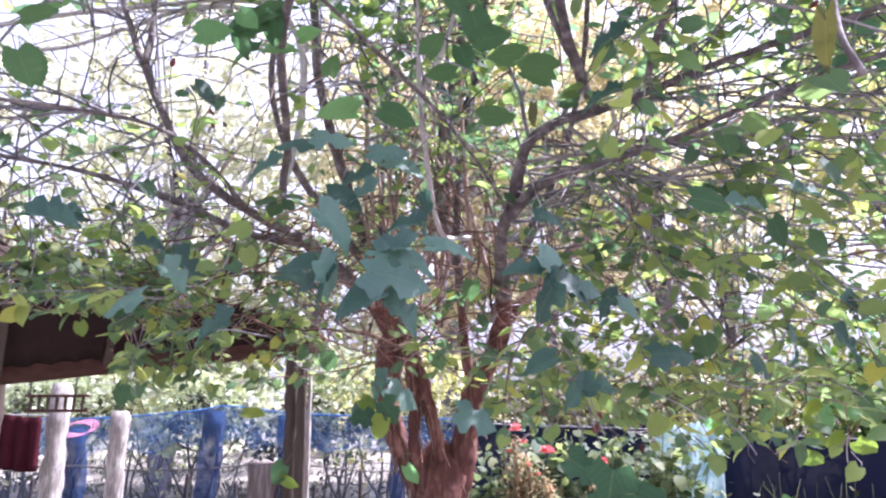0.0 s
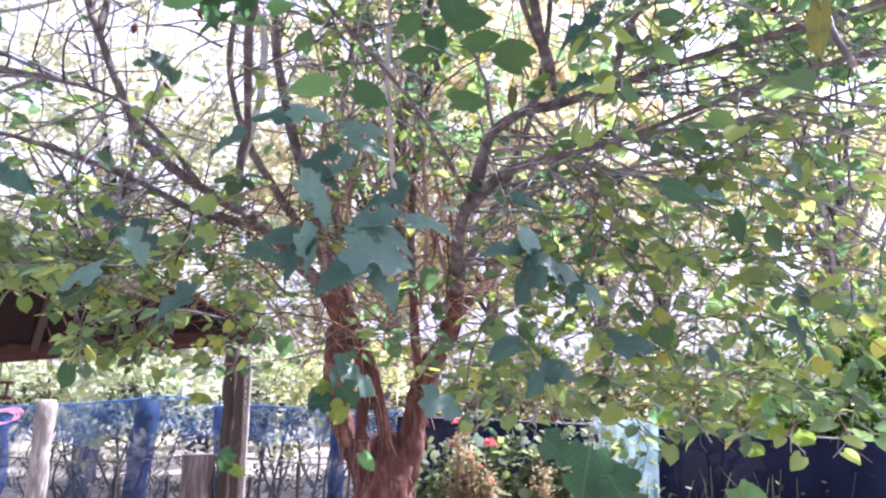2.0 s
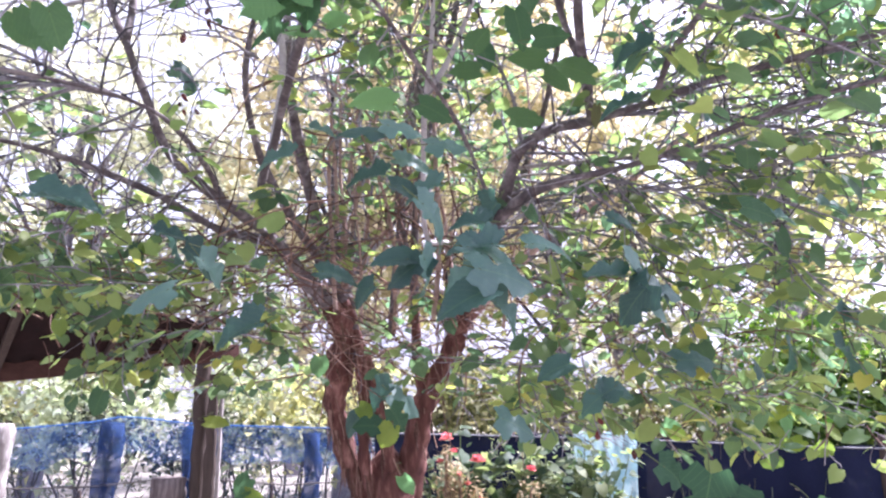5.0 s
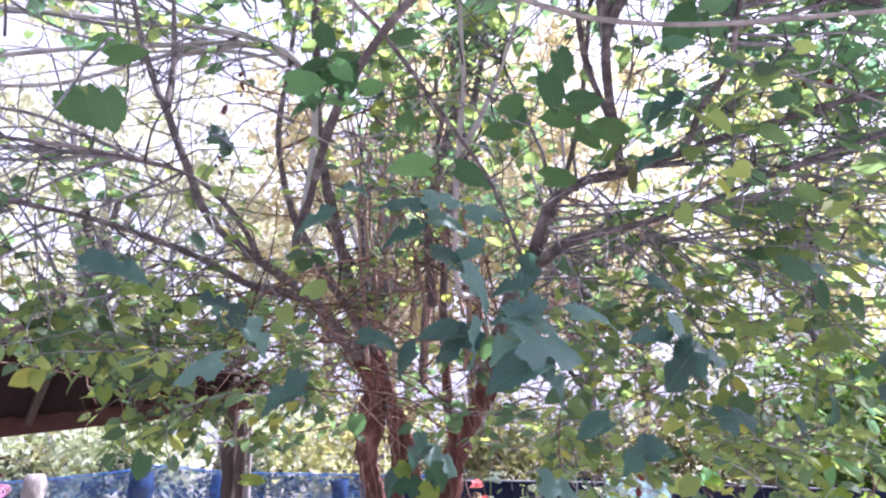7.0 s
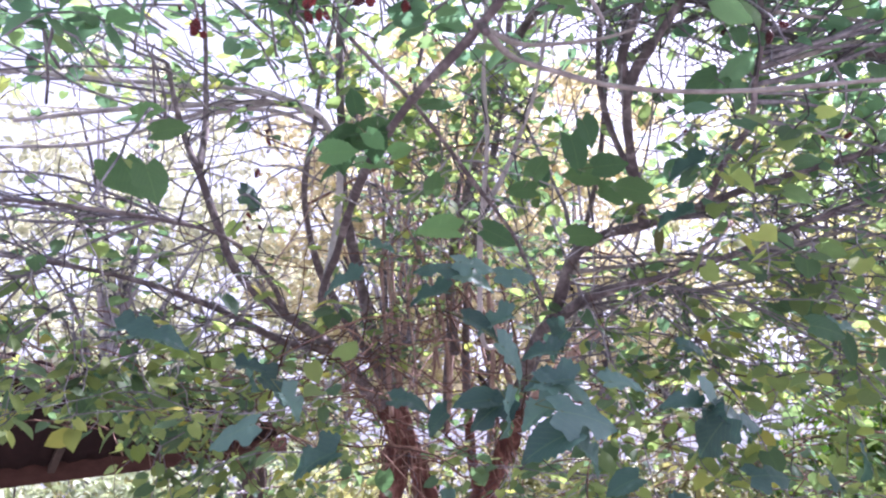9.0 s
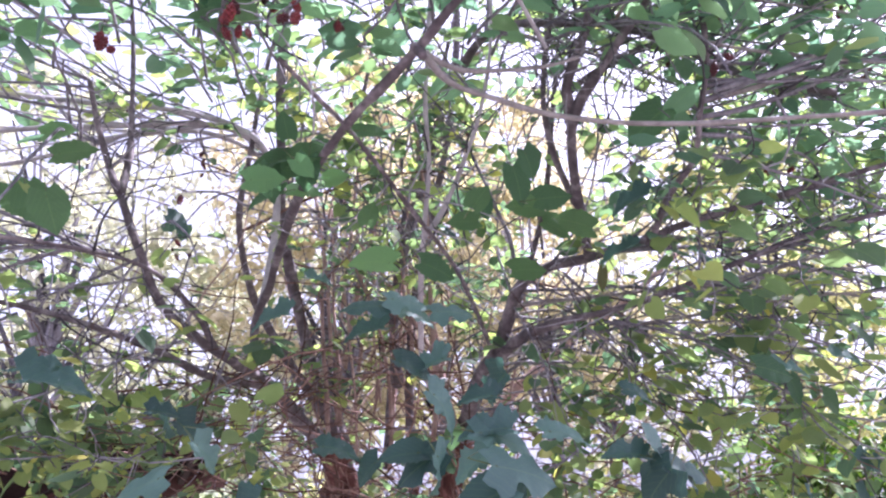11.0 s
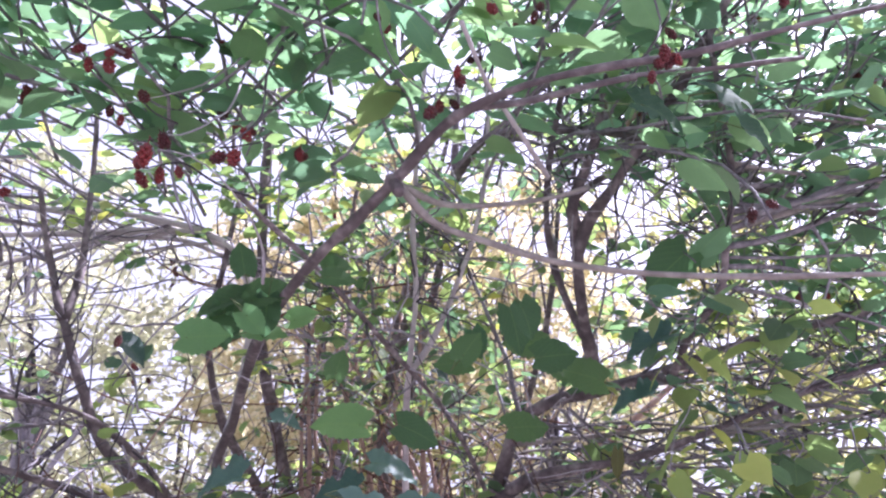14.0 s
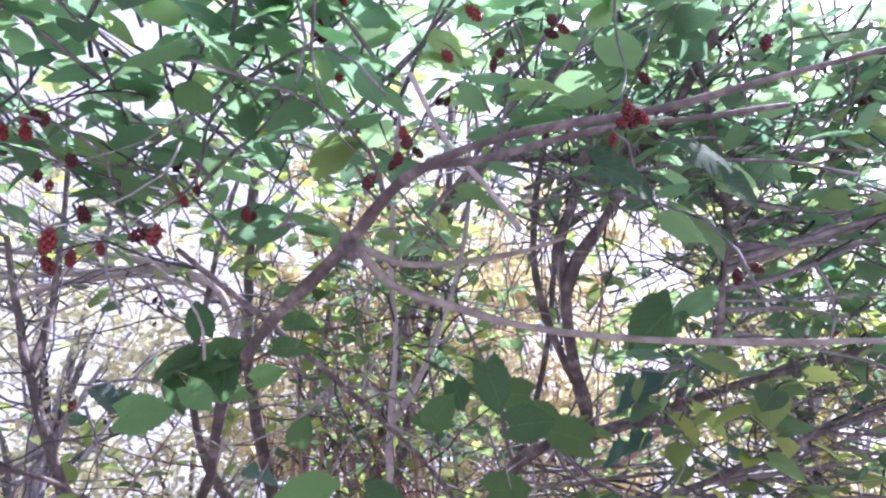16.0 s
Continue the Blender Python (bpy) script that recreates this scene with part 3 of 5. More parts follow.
        bend = j.lerp(h, 0.5) + Vector((rnd.uniform(-0.2, 0.2), rnd.uniform(-0.2, 0.2), 0.2))
        w.tube(glide([tuple(j), tuple(bend), tuple(h)]), taper(11, r0 * 0.3, 0.008), 5)
    under("trunk", w, bark or M_TWIG, t)
    under("crown", c, mat, t, kind="stuff", smooth=False)
    return t


def build_background():
    # low growth behind the blue fence
    rnd = random.Random(5)
    for k in range(13):
        x = -6.6 + k * 1.05 + rnd.uniform(-0.3, 0.3)
        y = 8.6 + rnd.uniform(-0.6, 0.9)
        sh = thing("shrub", (x, y, 0), "pale sunlit shrub with bare crooked stems", "shrub", group="shrubs behind the fence")
        c = Shape()
        heads = crown(c, (x, y, 1.5), (0.75, 0.6, 0.55), 1150, 0.11, rnd, 30, 0.2, 0.22)
        w = Shape()
        for h, _ in heads[:7]:
            b = Vector((x + rnd.uniform(-0.35, 0.35), y + rnd.uniform(-0.2, 0.2), 0))
            mid = b.lerp(h, 0.45) + Vector((rnd.uniform(-0.2, 0.2), rnd.uniform(-0.1, 0.1), 0))
            w.tube(glide([tuple(b), tuple(mid), tuple(h)]), taper(11, 0.022, 0.005), 5)
        under("stem_mass", w, M_WIRE, sh, kind="stuff")
        under("foliage", c, M_SHRUB_DEEP if x > 0.3 else M_SHRUB if k % 3 else M_BACK_A, sh, kind="stuff", smooth=False)
    # crooked dark stems right behind the net
    for k in range(16):
        x = -4.3 + k * 0.33 + rnd.uniform(-0.15, 0.15)
        y = 6.95 + rnd.uniform(0, 0.5)
        v = thing("sapling", (x, y, 0), "thin dark crooked sapling behind the net", "sapling", group="saplings")
        w, lf = Shape(), Shape()
        pts, p = [], Vector((x, y, 0))
        lean = rnd.uniform(-0.05, 0.05)
        for i in range(10):
            pts.append(p.copy())
            p = p + Vector((lean + rnd.uniform(-0.08, 0.08), rnd.uniform(-0.04, 0.04), 0.13))
        w.tube(glide(pts, 3), taper(28, rnd.uniform(0.012, 0.026), 0.006), 5)
        for i in (4, 6, 8, 9):
            q = pts[i] + Vector((rnd.uniform(-0.35, 0.35), rnd.uniform(-0.1, 0.1), rnd.uniform(0.02, 0.32)))
            mid = pts[i].lerp(q, 0.5) + Vector((rnd.uniform(-0.06, 0.06), 0, rnd.uniform(-0.05, 0.05)))
            w.tube(glide([pts[i], mid, q], 3), taper(7, 0.009, 0.003), 4)
            crown(lf, q, (0.20, 0.1, 0.12), 85 if i > 7 else 12, 0.065, rnd, 5, 0.2, 0.09)
        under("foliage", lf, M_GRASSY, v, kind="stuff", smooth=False)
        under("stem", w, M_WIRE, v)
    # dry tufts and litter on the ground behind
    lt = Shape()
    rl = random.Random(71)
    for _ in range(700):
        x, y = rl.uniform(-9, 9), rl.uniform(7.2, 17)
        for _ in range(7):
            p = Vector((x + rl.gauss(0, 0.12), y + rl.gauss(0, 0.12), 0.0))
            a = Vector((rl.gauss(0, 0.6), rl.gauss(0, 0.6), rl.uniform(0.3, 1))).normalized()
            m, h = turn_to(a, (rl.gauss(0, 1), rl.gauss(0, 1), 0.3)), rl.uniform(0.08, 0.28)
            lt.add([p + m @ Vector((0, -0.012, 0)), p + m @ Vector((0, 0.012, 0)), p + m @ Vector((h, 0, 0.05 * h))], [(0, 1, 2)])
    tagged(part("dry_tufts", lt, M_GRASSY, smooth=False), "dry grass tufts and litter on bare ground", "grass", kind="stuff")
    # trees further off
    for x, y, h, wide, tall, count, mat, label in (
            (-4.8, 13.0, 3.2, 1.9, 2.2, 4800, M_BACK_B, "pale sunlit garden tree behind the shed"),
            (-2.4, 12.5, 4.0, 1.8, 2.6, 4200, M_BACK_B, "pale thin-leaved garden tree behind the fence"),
            (0.0, 11.0, 5.9, 2.0, 4.2, 9200, M_BACK_D, "tall tree with foliage coloured cream for sun glare"),
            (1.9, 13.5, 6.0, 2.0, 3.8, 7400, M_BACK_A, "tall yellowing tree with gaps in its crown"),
            (3.4, 11.5, 5.4, 2.0, 4.1, 7000, M_BACK_D, "tree over the net, coloured cream for sun glare"),
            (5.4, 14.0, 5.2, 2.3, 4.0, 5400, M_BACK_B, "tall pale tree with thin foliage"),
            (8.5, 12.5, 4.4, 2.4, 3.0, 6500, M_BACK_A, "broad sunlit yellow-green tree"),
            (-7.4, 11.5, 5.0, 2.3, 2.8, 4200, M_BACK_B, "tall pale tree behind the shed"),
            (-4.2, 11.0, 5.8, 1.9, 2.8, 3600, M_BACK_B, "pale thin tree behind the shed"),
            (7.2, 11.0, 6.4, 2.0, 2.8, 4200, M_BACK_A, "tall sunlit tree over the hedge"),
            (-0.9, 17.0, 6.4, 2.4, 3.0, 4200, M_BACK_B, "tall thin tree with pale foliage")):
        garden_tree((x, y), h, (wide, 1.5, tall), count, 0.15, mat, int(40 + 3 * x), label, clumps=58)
    # far scrub that closes the view at the ground
    far = Shape()
    rf = random.Random(61)
    for k in range(26):
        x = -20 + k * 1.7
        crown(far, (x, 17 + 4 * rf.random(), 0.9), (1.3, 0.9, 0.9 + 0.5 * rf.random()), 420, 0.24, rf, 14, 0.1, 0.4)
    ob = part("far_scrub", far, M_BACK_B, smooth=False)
    tagged(ob, "pale sunlit scrub far behind the garden", "scrub", kind="stuff")
    # dense bright hedge beside the navy net
    hd = thing("hedge", (5.4, 7.0, 0), "dense bright green hedge lit by the sun", "hedge")
    c = Shape()
    crown(c, (5.4, 7.0, 1.35), (2.2, 0.8, 1.25), 12000, 0.10, random.Random(21), 80, 0.1, 0.25)
    under("foliage", c, M_BACK_C, hd, kind="stuff", smooth=False)
    w = Shape()
    for k in range(14):
        x = 3.8 + k * 0.22
        w.tube([Vector((x, 7.2, 0)), Vector((x + 0.1, 7.15, 0.7)), Vector((x - 0.05, 7.2, 1.6))], [0.02, 0.016, 0.006], 5)
    under("stem_mass", w, M_WIRE, hd, kind="stuff")
    # low weeds in front of the navy net
    g = Shape()
    rg = random.Random(31)
    for _ in range(3200):
        x, y = rg.uniform(-0.2, 4.4), rg.uniform(4.5, 5.6)
        h = rg.uniform(0.2, 0.7)
        a = Vector((rg.gauss(0, 0.25), rg.gauss(0, 0.2), 1)).normalized()
        m = turn_to(a, (rg.gauss(0, 1), rg.gauss(0, 1), 0.2))
        p = Vector((x, y, rg.uniform(0.0, 0.15)))
        g.add([p + m @ Vector((0, -0.006, 0)), p + m @ Vector((0, 0.006, 0)), p + m @ Vector((h * 0.6, 0.012, 0.03)), p + m @ Vector((h, 0, 0.09 * h)), p + m @ Vector((h * 0.6, -0.012, 0.03))], [(0, 1, 2, 4), (4, 2, 3)])
    for _ in range(900):
        x, y = rg.uniform(0.1, 4.2), rg.uniform(4.9, 5.6)
        p = Vector((x, y, rg.uniform(0.3, 1.05) * rg.random() ** 0.5))
        a = Vector((rg.gauss(0, 1), rg.gauss(0, 0.6), rg.gauss(0.2, 0.6))).normalized()
        m, h = turn_to(a, (rg.gauss(0, 0.5), rg.gauss(-0.3, 0.5), 1)), rg.uniform(0.03, 0.075)
        g.add([p, p + m @ Vector((h * 0.5, 0.3 * h, 0)), p + m @ Vector((h, 0, 0)), p + m @ Vector((h * 0.5, -0.3 * h, 0))], [(0, 1, 2, 3)])
    for _ in range(150):
        x, y = rg.uniform(0.1, 4.2), rg.uniform(5.0, 5.6)
        g.tube([Vector((x, y, 0)), Vector((x + rg.uniform(-0.1, 0.1), y, 0.4)), Vector((x + rg.uniform(-0.2, 0.2), y - 0.05, rg.uniform(0.6, 1.05)))], [0.006, 0.004, 0.002], 4)
    ob = part("weeds", g, M_GRASSY)
    tagged(ob, "tall narrow-leaved green weeds below the net", "weeds", kind="stuff")


# ---- flowering thorn plants ----
def flower_head(shape, at, r, rnd):
    for k in range(26):
        a, e = rnd.uniform(0, 2 * math.pi), rnd.uniform(0.1, 1.3)
        d = Vector((math.cos(a) * math.cos(e), math.sin(a) * math.cos(e), math.sin(e)))
        m = turn_to(d, (0, 0, 1) if abs(d.z) < 0.9 else (1, 0, 0))
        shape.add([at, at + m @ Vector((r * 0.6, r * 0.36, r * 0.1)), at + m @ Vector((r, 0, -0.1 * r)), at + m @ Vector((r * 0.6, -r * 0.36, r * 0.1))], [(0, 1, 2), (0, 2, 3)])


def thorn_plant(x, y, stems, heads, seed, label):
    rnd = random.Random(seed)
    t = thing("thorn_plant", (x, y, 0), label, "flower plant", group="flowering thorn plants")
    for k in range(stems):
        z1 = rnd.uniform(0.75, 1.0) * heads[k % len(heads)][2]
        hx, hy = heads[k % len(heads)][:2]
        pts = glide([(x + rnd.uniform(-0.08, 0.08), y + rnd.uniform(-0.06, 0.06), 0), (x + hx * 0.5 + rnd.uniform(-0.06, 0.06), y + hy * 0.5, z1 * 0.5), (x + hx, y + hy, z1)])
        w = Shape()
        w.tube(pts, taper(len(pts), 0.017, 0.011), 6, 0.3)
        stem = under("stem", w, M_THORN, t)
        lf = Shape()
        for _ in range(420):
            p = pts[rnd.randrange(2, len(pts))] + Vector((rnd.gauss(0, 0.035), rnd.gauss(0, 0.035), rnd.gauss(0, 0.04)))
            a = Vector((rnd.gauss(0, 1), rnd.gauss(0, 1), rnd.gauss(0.2, 0.5))).normalized()
            m, s = turn_to(a, (0, 0, 1)), rnd.uniform(0.03, 0.06)
            lf.add([p, p + m @ Vector((s * 0.6, s * 0.2, 0)), p + m @ Vector((s, 0, 0)), p + m @ Vector((s * 0.6, -s * 0.2, 0))], [(0, 1, 2), (0, 2, 3)])
        under("foliage", lf, M_DRYLEAF, stem, kind="stuff", smooth=False)
    for hx, hy, hz, r in heads:
        f = Shape()
        flower_head(f, Vector((x + hx, y + hy, hz)), r * 1.15, rnd)
        under("flower", f, M_FLOWER, t, "coral red flower head", smooth=False)


def build_flowers():
    thorn_plant(0.50, 4.85, 9, [(-0.03, 0.0, 1.34, 0.05), (0.02, 0.03, 1.26, 0.03), (-0.07, 0.0, 1.20, 0.03), (0.05, -0.02, 1.12, 0.025), (-0.02, 0.04, 1.02, 0.03)], 41, "tall thorny plant with coral red flowers in front of the net")
    thorn_plant(0.64, 4.82, 5, [(0.03, 0.0, 1.20, 0.052), (-0.03, 0.02, 1.06, 0.025), (0.05, 0.03, 0.96, 0.03)], 45, "thorny plant with one bright pink-red flower head")
    thorn_plant(1.0, 4.85, 4, [(0.03, 0.0, 1.14, 0.04), (-0.12, 0.02, 0.75, 0.035), (-0.03, 0.0, 0.69, 0.035)], 42, "thorny plant with small coral flowers")
    thorn_plant(1.56, 4.8, 4, [(0.0, 0.0, 0.70, 0.055), (0.06, 0.03, 0.62, 0.03)], 43, "low thorny plant with red flowers")
    thorn_plant(2.08, 4.8, 4, [(0.0, 0.0, 0.67, 0.055), (-0.05, 0.03, 0.60, 0.04)], 46, "low thorny plant with red flowers")
    thorn_plant(2.85, 4.8, 4, [(0.02, 0.0, 0.72, 0.06), (-0.35, 0.0, 0.60, 0.045)], 44, "low thorny plant with large red flowers")


def garden_plant(x, y, height, wide, count, size, seed, mat):
    """A leafy plant: several stems and broad leaves in clumps along them."""
    rnd = random.Random(seed)
    p = thing("garden_plant", (x, y, 0), "leafy green garden plant growing against the shade net", "plant", group="plants along the net")
    w, lf = Shape(), Shape()
    for _ in range(6):
        top = Vector((x + rnd.gauss(0, wide), y + rnd.gauss(0, 0.08), height * rnd.uniform(0.6, 1.0)))
        line = glide([(x + rnd.gauss(0, 0.05), y, 0), tuple(Vector((x, y, 0)).lerp(top, 0.5) + Vector((rnd.gauss(0, 0.05), 0, 0))), tuple(top)])
        w.tube(line, taper(len(line), 0.010, 0.003), 5)
        for _ in range(count // 6):
            q = line[rnd.randrange(2, len(line))] + Vector((rnd.gauss(0, 0.06), rnd.gauss(0, 0.06), rnd.gauss(0, 0.04)))
            a = Vector((rnd.gauss(0, 1), rnd.gauss(-0.3, 0.7), rnd.gauss(-0.2, 0.5)))
            put_leaf(lf, SMALL_LEAVES[rnd.randrange(3)], q, a, (rnd.gauss(0, 0.4), rnd.gauss(-0.3, 0.4), 1), size * rnd.uniform(0.5, 1.2))
    under("stem_mass", w, M_STALK, p, kind="stuff")
    under("foliage", lf, mat, p, kind="stuff", uv=True)


def build_garden_plants():
    rnd = random.Random(83)
    for k in range(17):
        x = 0.22 + 0.125 * k + rnd.uniform(-0.06, 0.06)
        garden_plant(x, 5.32 - 0.09 * max(0.0, x - 1.2) + rnd.uniform(-0.2, 0.12), rnd.uniform(1.1, 1.62) if x < 1.7 else rnd.uniform(0.6, 0.95), 0.14, 300, rnd.uniform(0.05, 0.10), 300 + k, M_LEAF_PLANT)
    for k in range(10):
        x = 2.35 + 0.24 * k + rnd.uniform(-0.1, 0.1)
        garden_plant(x, 5.30 - 0.5 * (x - 2.3) + rnd.uniform(-0.15, 0.05), rnd.uniform(0.45, 0.9), 0.1, 110, rnd.uniform(0.04, 0.07), 340 + k, M_LEAF_PLANT)


# ---- the mulberry tree ----
BOUGHS = [
    ("left_limb", 0.0688, 0.0132, [(-0.04, 3.67, 1.02), (-0.12, 3.65, 1.16), (-0.18, 3.63, 1.26), (-0.24, 3.60, 1.43), (-0.275, 3.56, 1.58), (-0.25, 3.50, 1.76), (-0.25, 3.38, 1.92), (-0.42, 3.06, 2.08), (-0.52, 2.74, 2.16), (-0.60, 2.44, 2.17), (-0.71, 2.28, 2.22), (-0.803, 2.19, 2.30), (-0.852, 2.10, 2.42), (-0.91, 2.06, 2.57)]),
    ("left_fork", 0.0125, 0.0070, [(-0.91, 2.06, 2.57), (-0.94, 2.07, 2.63), (-0.97, 2.09, 2.70), (-1.00, 2.06, 2.80), (-1.02, 2.02, 2.90)]),
    ("left_fork", 0.0125, 0.0060, [(-0.91, 2.06, 2.57), (-0.91, 2.10, 2.72), (-0.92, 2.10, 2.86), (-0.94, 2.08, 3.11), (-0.96, 2.02, 3.31)]),
    ("middle_limb", 0.030, 0.0180, [(-0.09, 3.62, 1.14), (-0.135, 3.57, 1.32), (-0.135, 3.55, 1.54), (-0.16, 3.49, 1.72), (-0.20, 3.38, 1.90), (-0.32, 3.25, 2.16), (-0.41, 3.10, 2.43), (-0.47, 2.96, 2.65), (-0.51, 2.81, 2.84), (-0.52, 2.72, 3.05), (-0.53, 2.63, 3.44), (-0.50, 2.60, 3.9)]),
    ("thin_limb", 0.034, 0.020, [(-0.02, 3.62, 1.14), (-0.015, 3.57, 1.30), (-0.055, 3.55, 1.48), (-0.09, 3.52, 1.62), (-0.14, 3.47, 1.78), (-0.20, 3.42, 1.92)]),
    ("pale_limb", 0.036, 0.012, [(0.24, 3.50, 1.78), (0.31, 3.54, 1.92), (0.435, 3.55, 2.07), (0.62, 3.55, 2.265), (0.90, 3.53, 2.50), (1.2, 3.45, 2.70), (1.5, 3.4, 2.95)]),
    ("right_high_limb", 0.016, 0.0095, [(0.58, 2.60, 3.30), (0.72, 2.32, 3.32), (0.88, 2.12, 3.29), (1.03, 2.1, 3.20), (1.15, 2.1, 3.14), (1.29, 2.1, 3.10), (1.46, 2.1, 3.10), (1.6, 2.1, 3.05), (1.8, 2.08, 2.98)]),
    ("centre_limb", 0.026, 0.0140, [(0.15, 3.58, 1.58), (0.115, 3.56, 1.74), (0.095, 3.52, 1.95), (0.07, 3.40, 2.23), (0.07, 3.28, 2.54), (0.11, 3.12, 2.84), (0.17, 2.96, 3.15), (0.21, 2.81, 3.5), (0.24, 2.8, 4.1)]),
    ("right_limb", 0.0680, 0.0112, [(0.03, 3.67, 1.02), (0.08, 3.64, 1.22), (0.11, 3.62, 1.38), (0.135, 3.60, 1.52), (0.185, 3.57, 1.67), (0.245, 3.50, 1.79), (0.275, 3.36, 1.90), (0.25, 3.02, 2.05), (0.22, 2.69, 2.15), (0.24, 2.40, 2.24), (0.275, 2.28, 2.385), (0.37, 2.22, 2.45), (0.49, 2.17, 2.47), (0.64, 2.11, 2.51), (0.85, 2.05, 2.58), (1.09, 1.94, 2.63), (1.35, 1.80, 2.68)]),
    ("lower_limb", 0.0213, 0.0086, [(0.24, 2.45, 2.20), (0.30, 2.26, 2.24), (0.38, 2.12, 2.25), (0.52, 2.04, 2.27), (0.68, 2.00, 2.32), (0.86, 1.94, 2.39), (1.09, 1.87, 2.47), (1.4, 1.8, 2.55)]),
    ("dark_limb", 0.0167, 0.0115, [(0.49, 2.17, 2.47), (0.41, 2.00, 2.49), (0.33, 1.84, 2.61), (0.30, 1.75, 2.74), (0.28, 1.70, 2.80), (0.31, 1.63, 2.90), (0.33, 1.55, 3.03), (0.34, 1.46, 3.18), (0.35, 1.40, 3.4)]),
    ("dark_fork", 0.0145, 0.0100, [(0.30, 1.77, 2.68), (0.32, 1.71, 2.76), (0.36, 1.66, 2.82), (0.41, 1.57, 2.90), (0.47, 1.49, 2.99), (0.52, 1.41, 3.09), (0.6, 1.3, 3.25)]),
    ("dark_fork", 0.0110, 0.0080, [(0.36, 1.92, 2.54), (0.30, 1.90, 2.68), (0.265, 1.86, 2.82), (0.265, 1.80, 2.97), (0.29, 1.72, 3.15), (0.33, 1.62, 3.35)]),
    ("right_shoot", 0.0114, 0.0072, [(0.64, 2.11, 2.51), (0.57, 1.90, 2.44), (0.56, 1.75, 2.51), (0.58, 1.64, 2.56), (0.57, 1.56, 2.66), (0.57, 1.50, 2.76), (0.54, 1.44, 2.90), (0.52, 1.4, 3.1)]),
    ("front_limb", 0.0150, 0.0030, [(-0.56, 2.46, 2.22), (-0.55, 2.40, 2.31), (-0.51, 2.27, 2.37), (-0.46, 1.97, 2.43), (-0.40, 1.66, 2.45), (-0.32, 1.45, 2.49), (-0.25, 1.33, 2.52), (-0.19, 1.25, 2.56), (-0.15, 1.18, 2.59), (-0.11, 1.10, 2.59), (-0.04, 1.03, 2.59), (0.04, 0.97, 2.58), (0.15, 0.92, 2.58), (0.26, 0.88, 2.60), (0.40, 0.84, 2.63)]),
    ("front_twig", 0.0068, 0.0036, [(-0.10, 1.09, 2.59), (-0.03, 1.08, 2.60), (0.07, 1.05, 2.62), (0.14, 1.03, 2.63), (0.23, 1.00, 2.63), (0.36, 0.98, 2.65)]),
    ("near_arc", 0.0068, 0.0046, [(-0.19, 1.27, 2.56), (-0.13, 1.28, 2.50), (-0.04, 1.28, 2.47), (0.06, 1.27, 2.44), (0.18, 1.25, 2.42), (0.33, 1.20, 2.40), (0.49, 1.12, 2.38), (0.68, 1.05, 2.37)]),
    ("near_arc", 0.0060, 0.0036, [(-0.19, 1.27, 2.56), (-0.11, 1.30, 2.545), (-0.01, 1.31, 2.558), (0.09, 1.33, 2.592), (0.16, 1.33, 2.62)]),
    ("cross_twig", 0.0044, 0.0066, [(-0.46, 1.36, 2.58), (-0.40, 1.42, 2.55), (-0.32, 1.49, 2.51), (-0.25, 1.59, 2.48), (-0.15, 1.75, 2.44), (0.01, 1.98, 2.36), (0.14, 2.25, 2.28), (0.23, 2.45, 2.2)]),
    ("left_arc", 0.0135, 0.0085, [(-0.55, 2.42, 2.30), (-0.52, 2.50, 2.55), (-0.51, 2.48, 2.76), (-0.54, 2.45, 2.89), (-0.60, 2.43, 2.97), (-0.72, 2.42, 3.02), (-0.89, 2.38, 3.03), (-1.12, 2.30, 2.99), (-1.4, 2.2, 2.95), (-1.7, 2.1, 2.9)]),
    ("left_arc", 0.0120, 0.0080, [(-0.50, 2.50, 2.84), (-0.56, 2.47, 2.93), (-0.66, 2.46, 3.00), (-0.80, 2.45, 3.02), (-1.04, 2.43, 2.98), (-1.28, 2.40, 2.94), (-1.6, 2.36, 2.86)]),
    ("left_arc", 0.0100, 0.0068, [(-0.51, 2.54, 2.80), (-0.58, 2.55, 2.95), (-0.76, 2.52, 3.02), (-0.98, 2.50, 3.0), (-1.17, 2.5, 2.93), (-1.4, 2.48, 2.84), (-1.65, 2.4, 2.78)]),
    ("back_limb", 0.0228, 0.0101, [(0.02, 3.39, 2.25), (-0.02, 3.20, 2.6), (0.06, 2.95, 3.0), (0.12, 2.60, 3.25), (0.18, 2.29, 3.32), (0.25, 2.11, 3.28), (0.38, 1.99, 3.22), (0.52, 1.89, 3.15), (0.68, 1.84, 3.07), (0.89, 1.81, 2.95), (1.15, 1.75, 2.87)]),
    ("upright_limb", 0.0198, 0.0072, [(-0.32, 3.25, 2.12), (-0.50, 2.95, 2.34), (-0.60, 2.72, 2.5), (-0.64, 2.55, 2.70), (-0.61, 2.46, 2.92), (-0.57, 2.40, 3.2), (-0.5, 2.4, 3.6)]),
    ("upright_limb", 0.0228, 0.0086, [(-0.20, 3.36, 1.9), (-0.30, 3.50, 2.4), (-0.30, 3.55, 2.85), (-0.25, 3.40, 3.22), (-0.18, 3.16, 3.55), (-0.10, 2.95, 4.0)]),
    ("upright_limb", 0.0243, 0.0086, [(-0.02, 3.52, 1.9), (0.02, 3.58, 2.4), (0.03, 3.50, 2.8), (0.06, 3.29, 3.14), (0.17, 3.0, 3.6), (0.28, 2.8, 4.1)]),
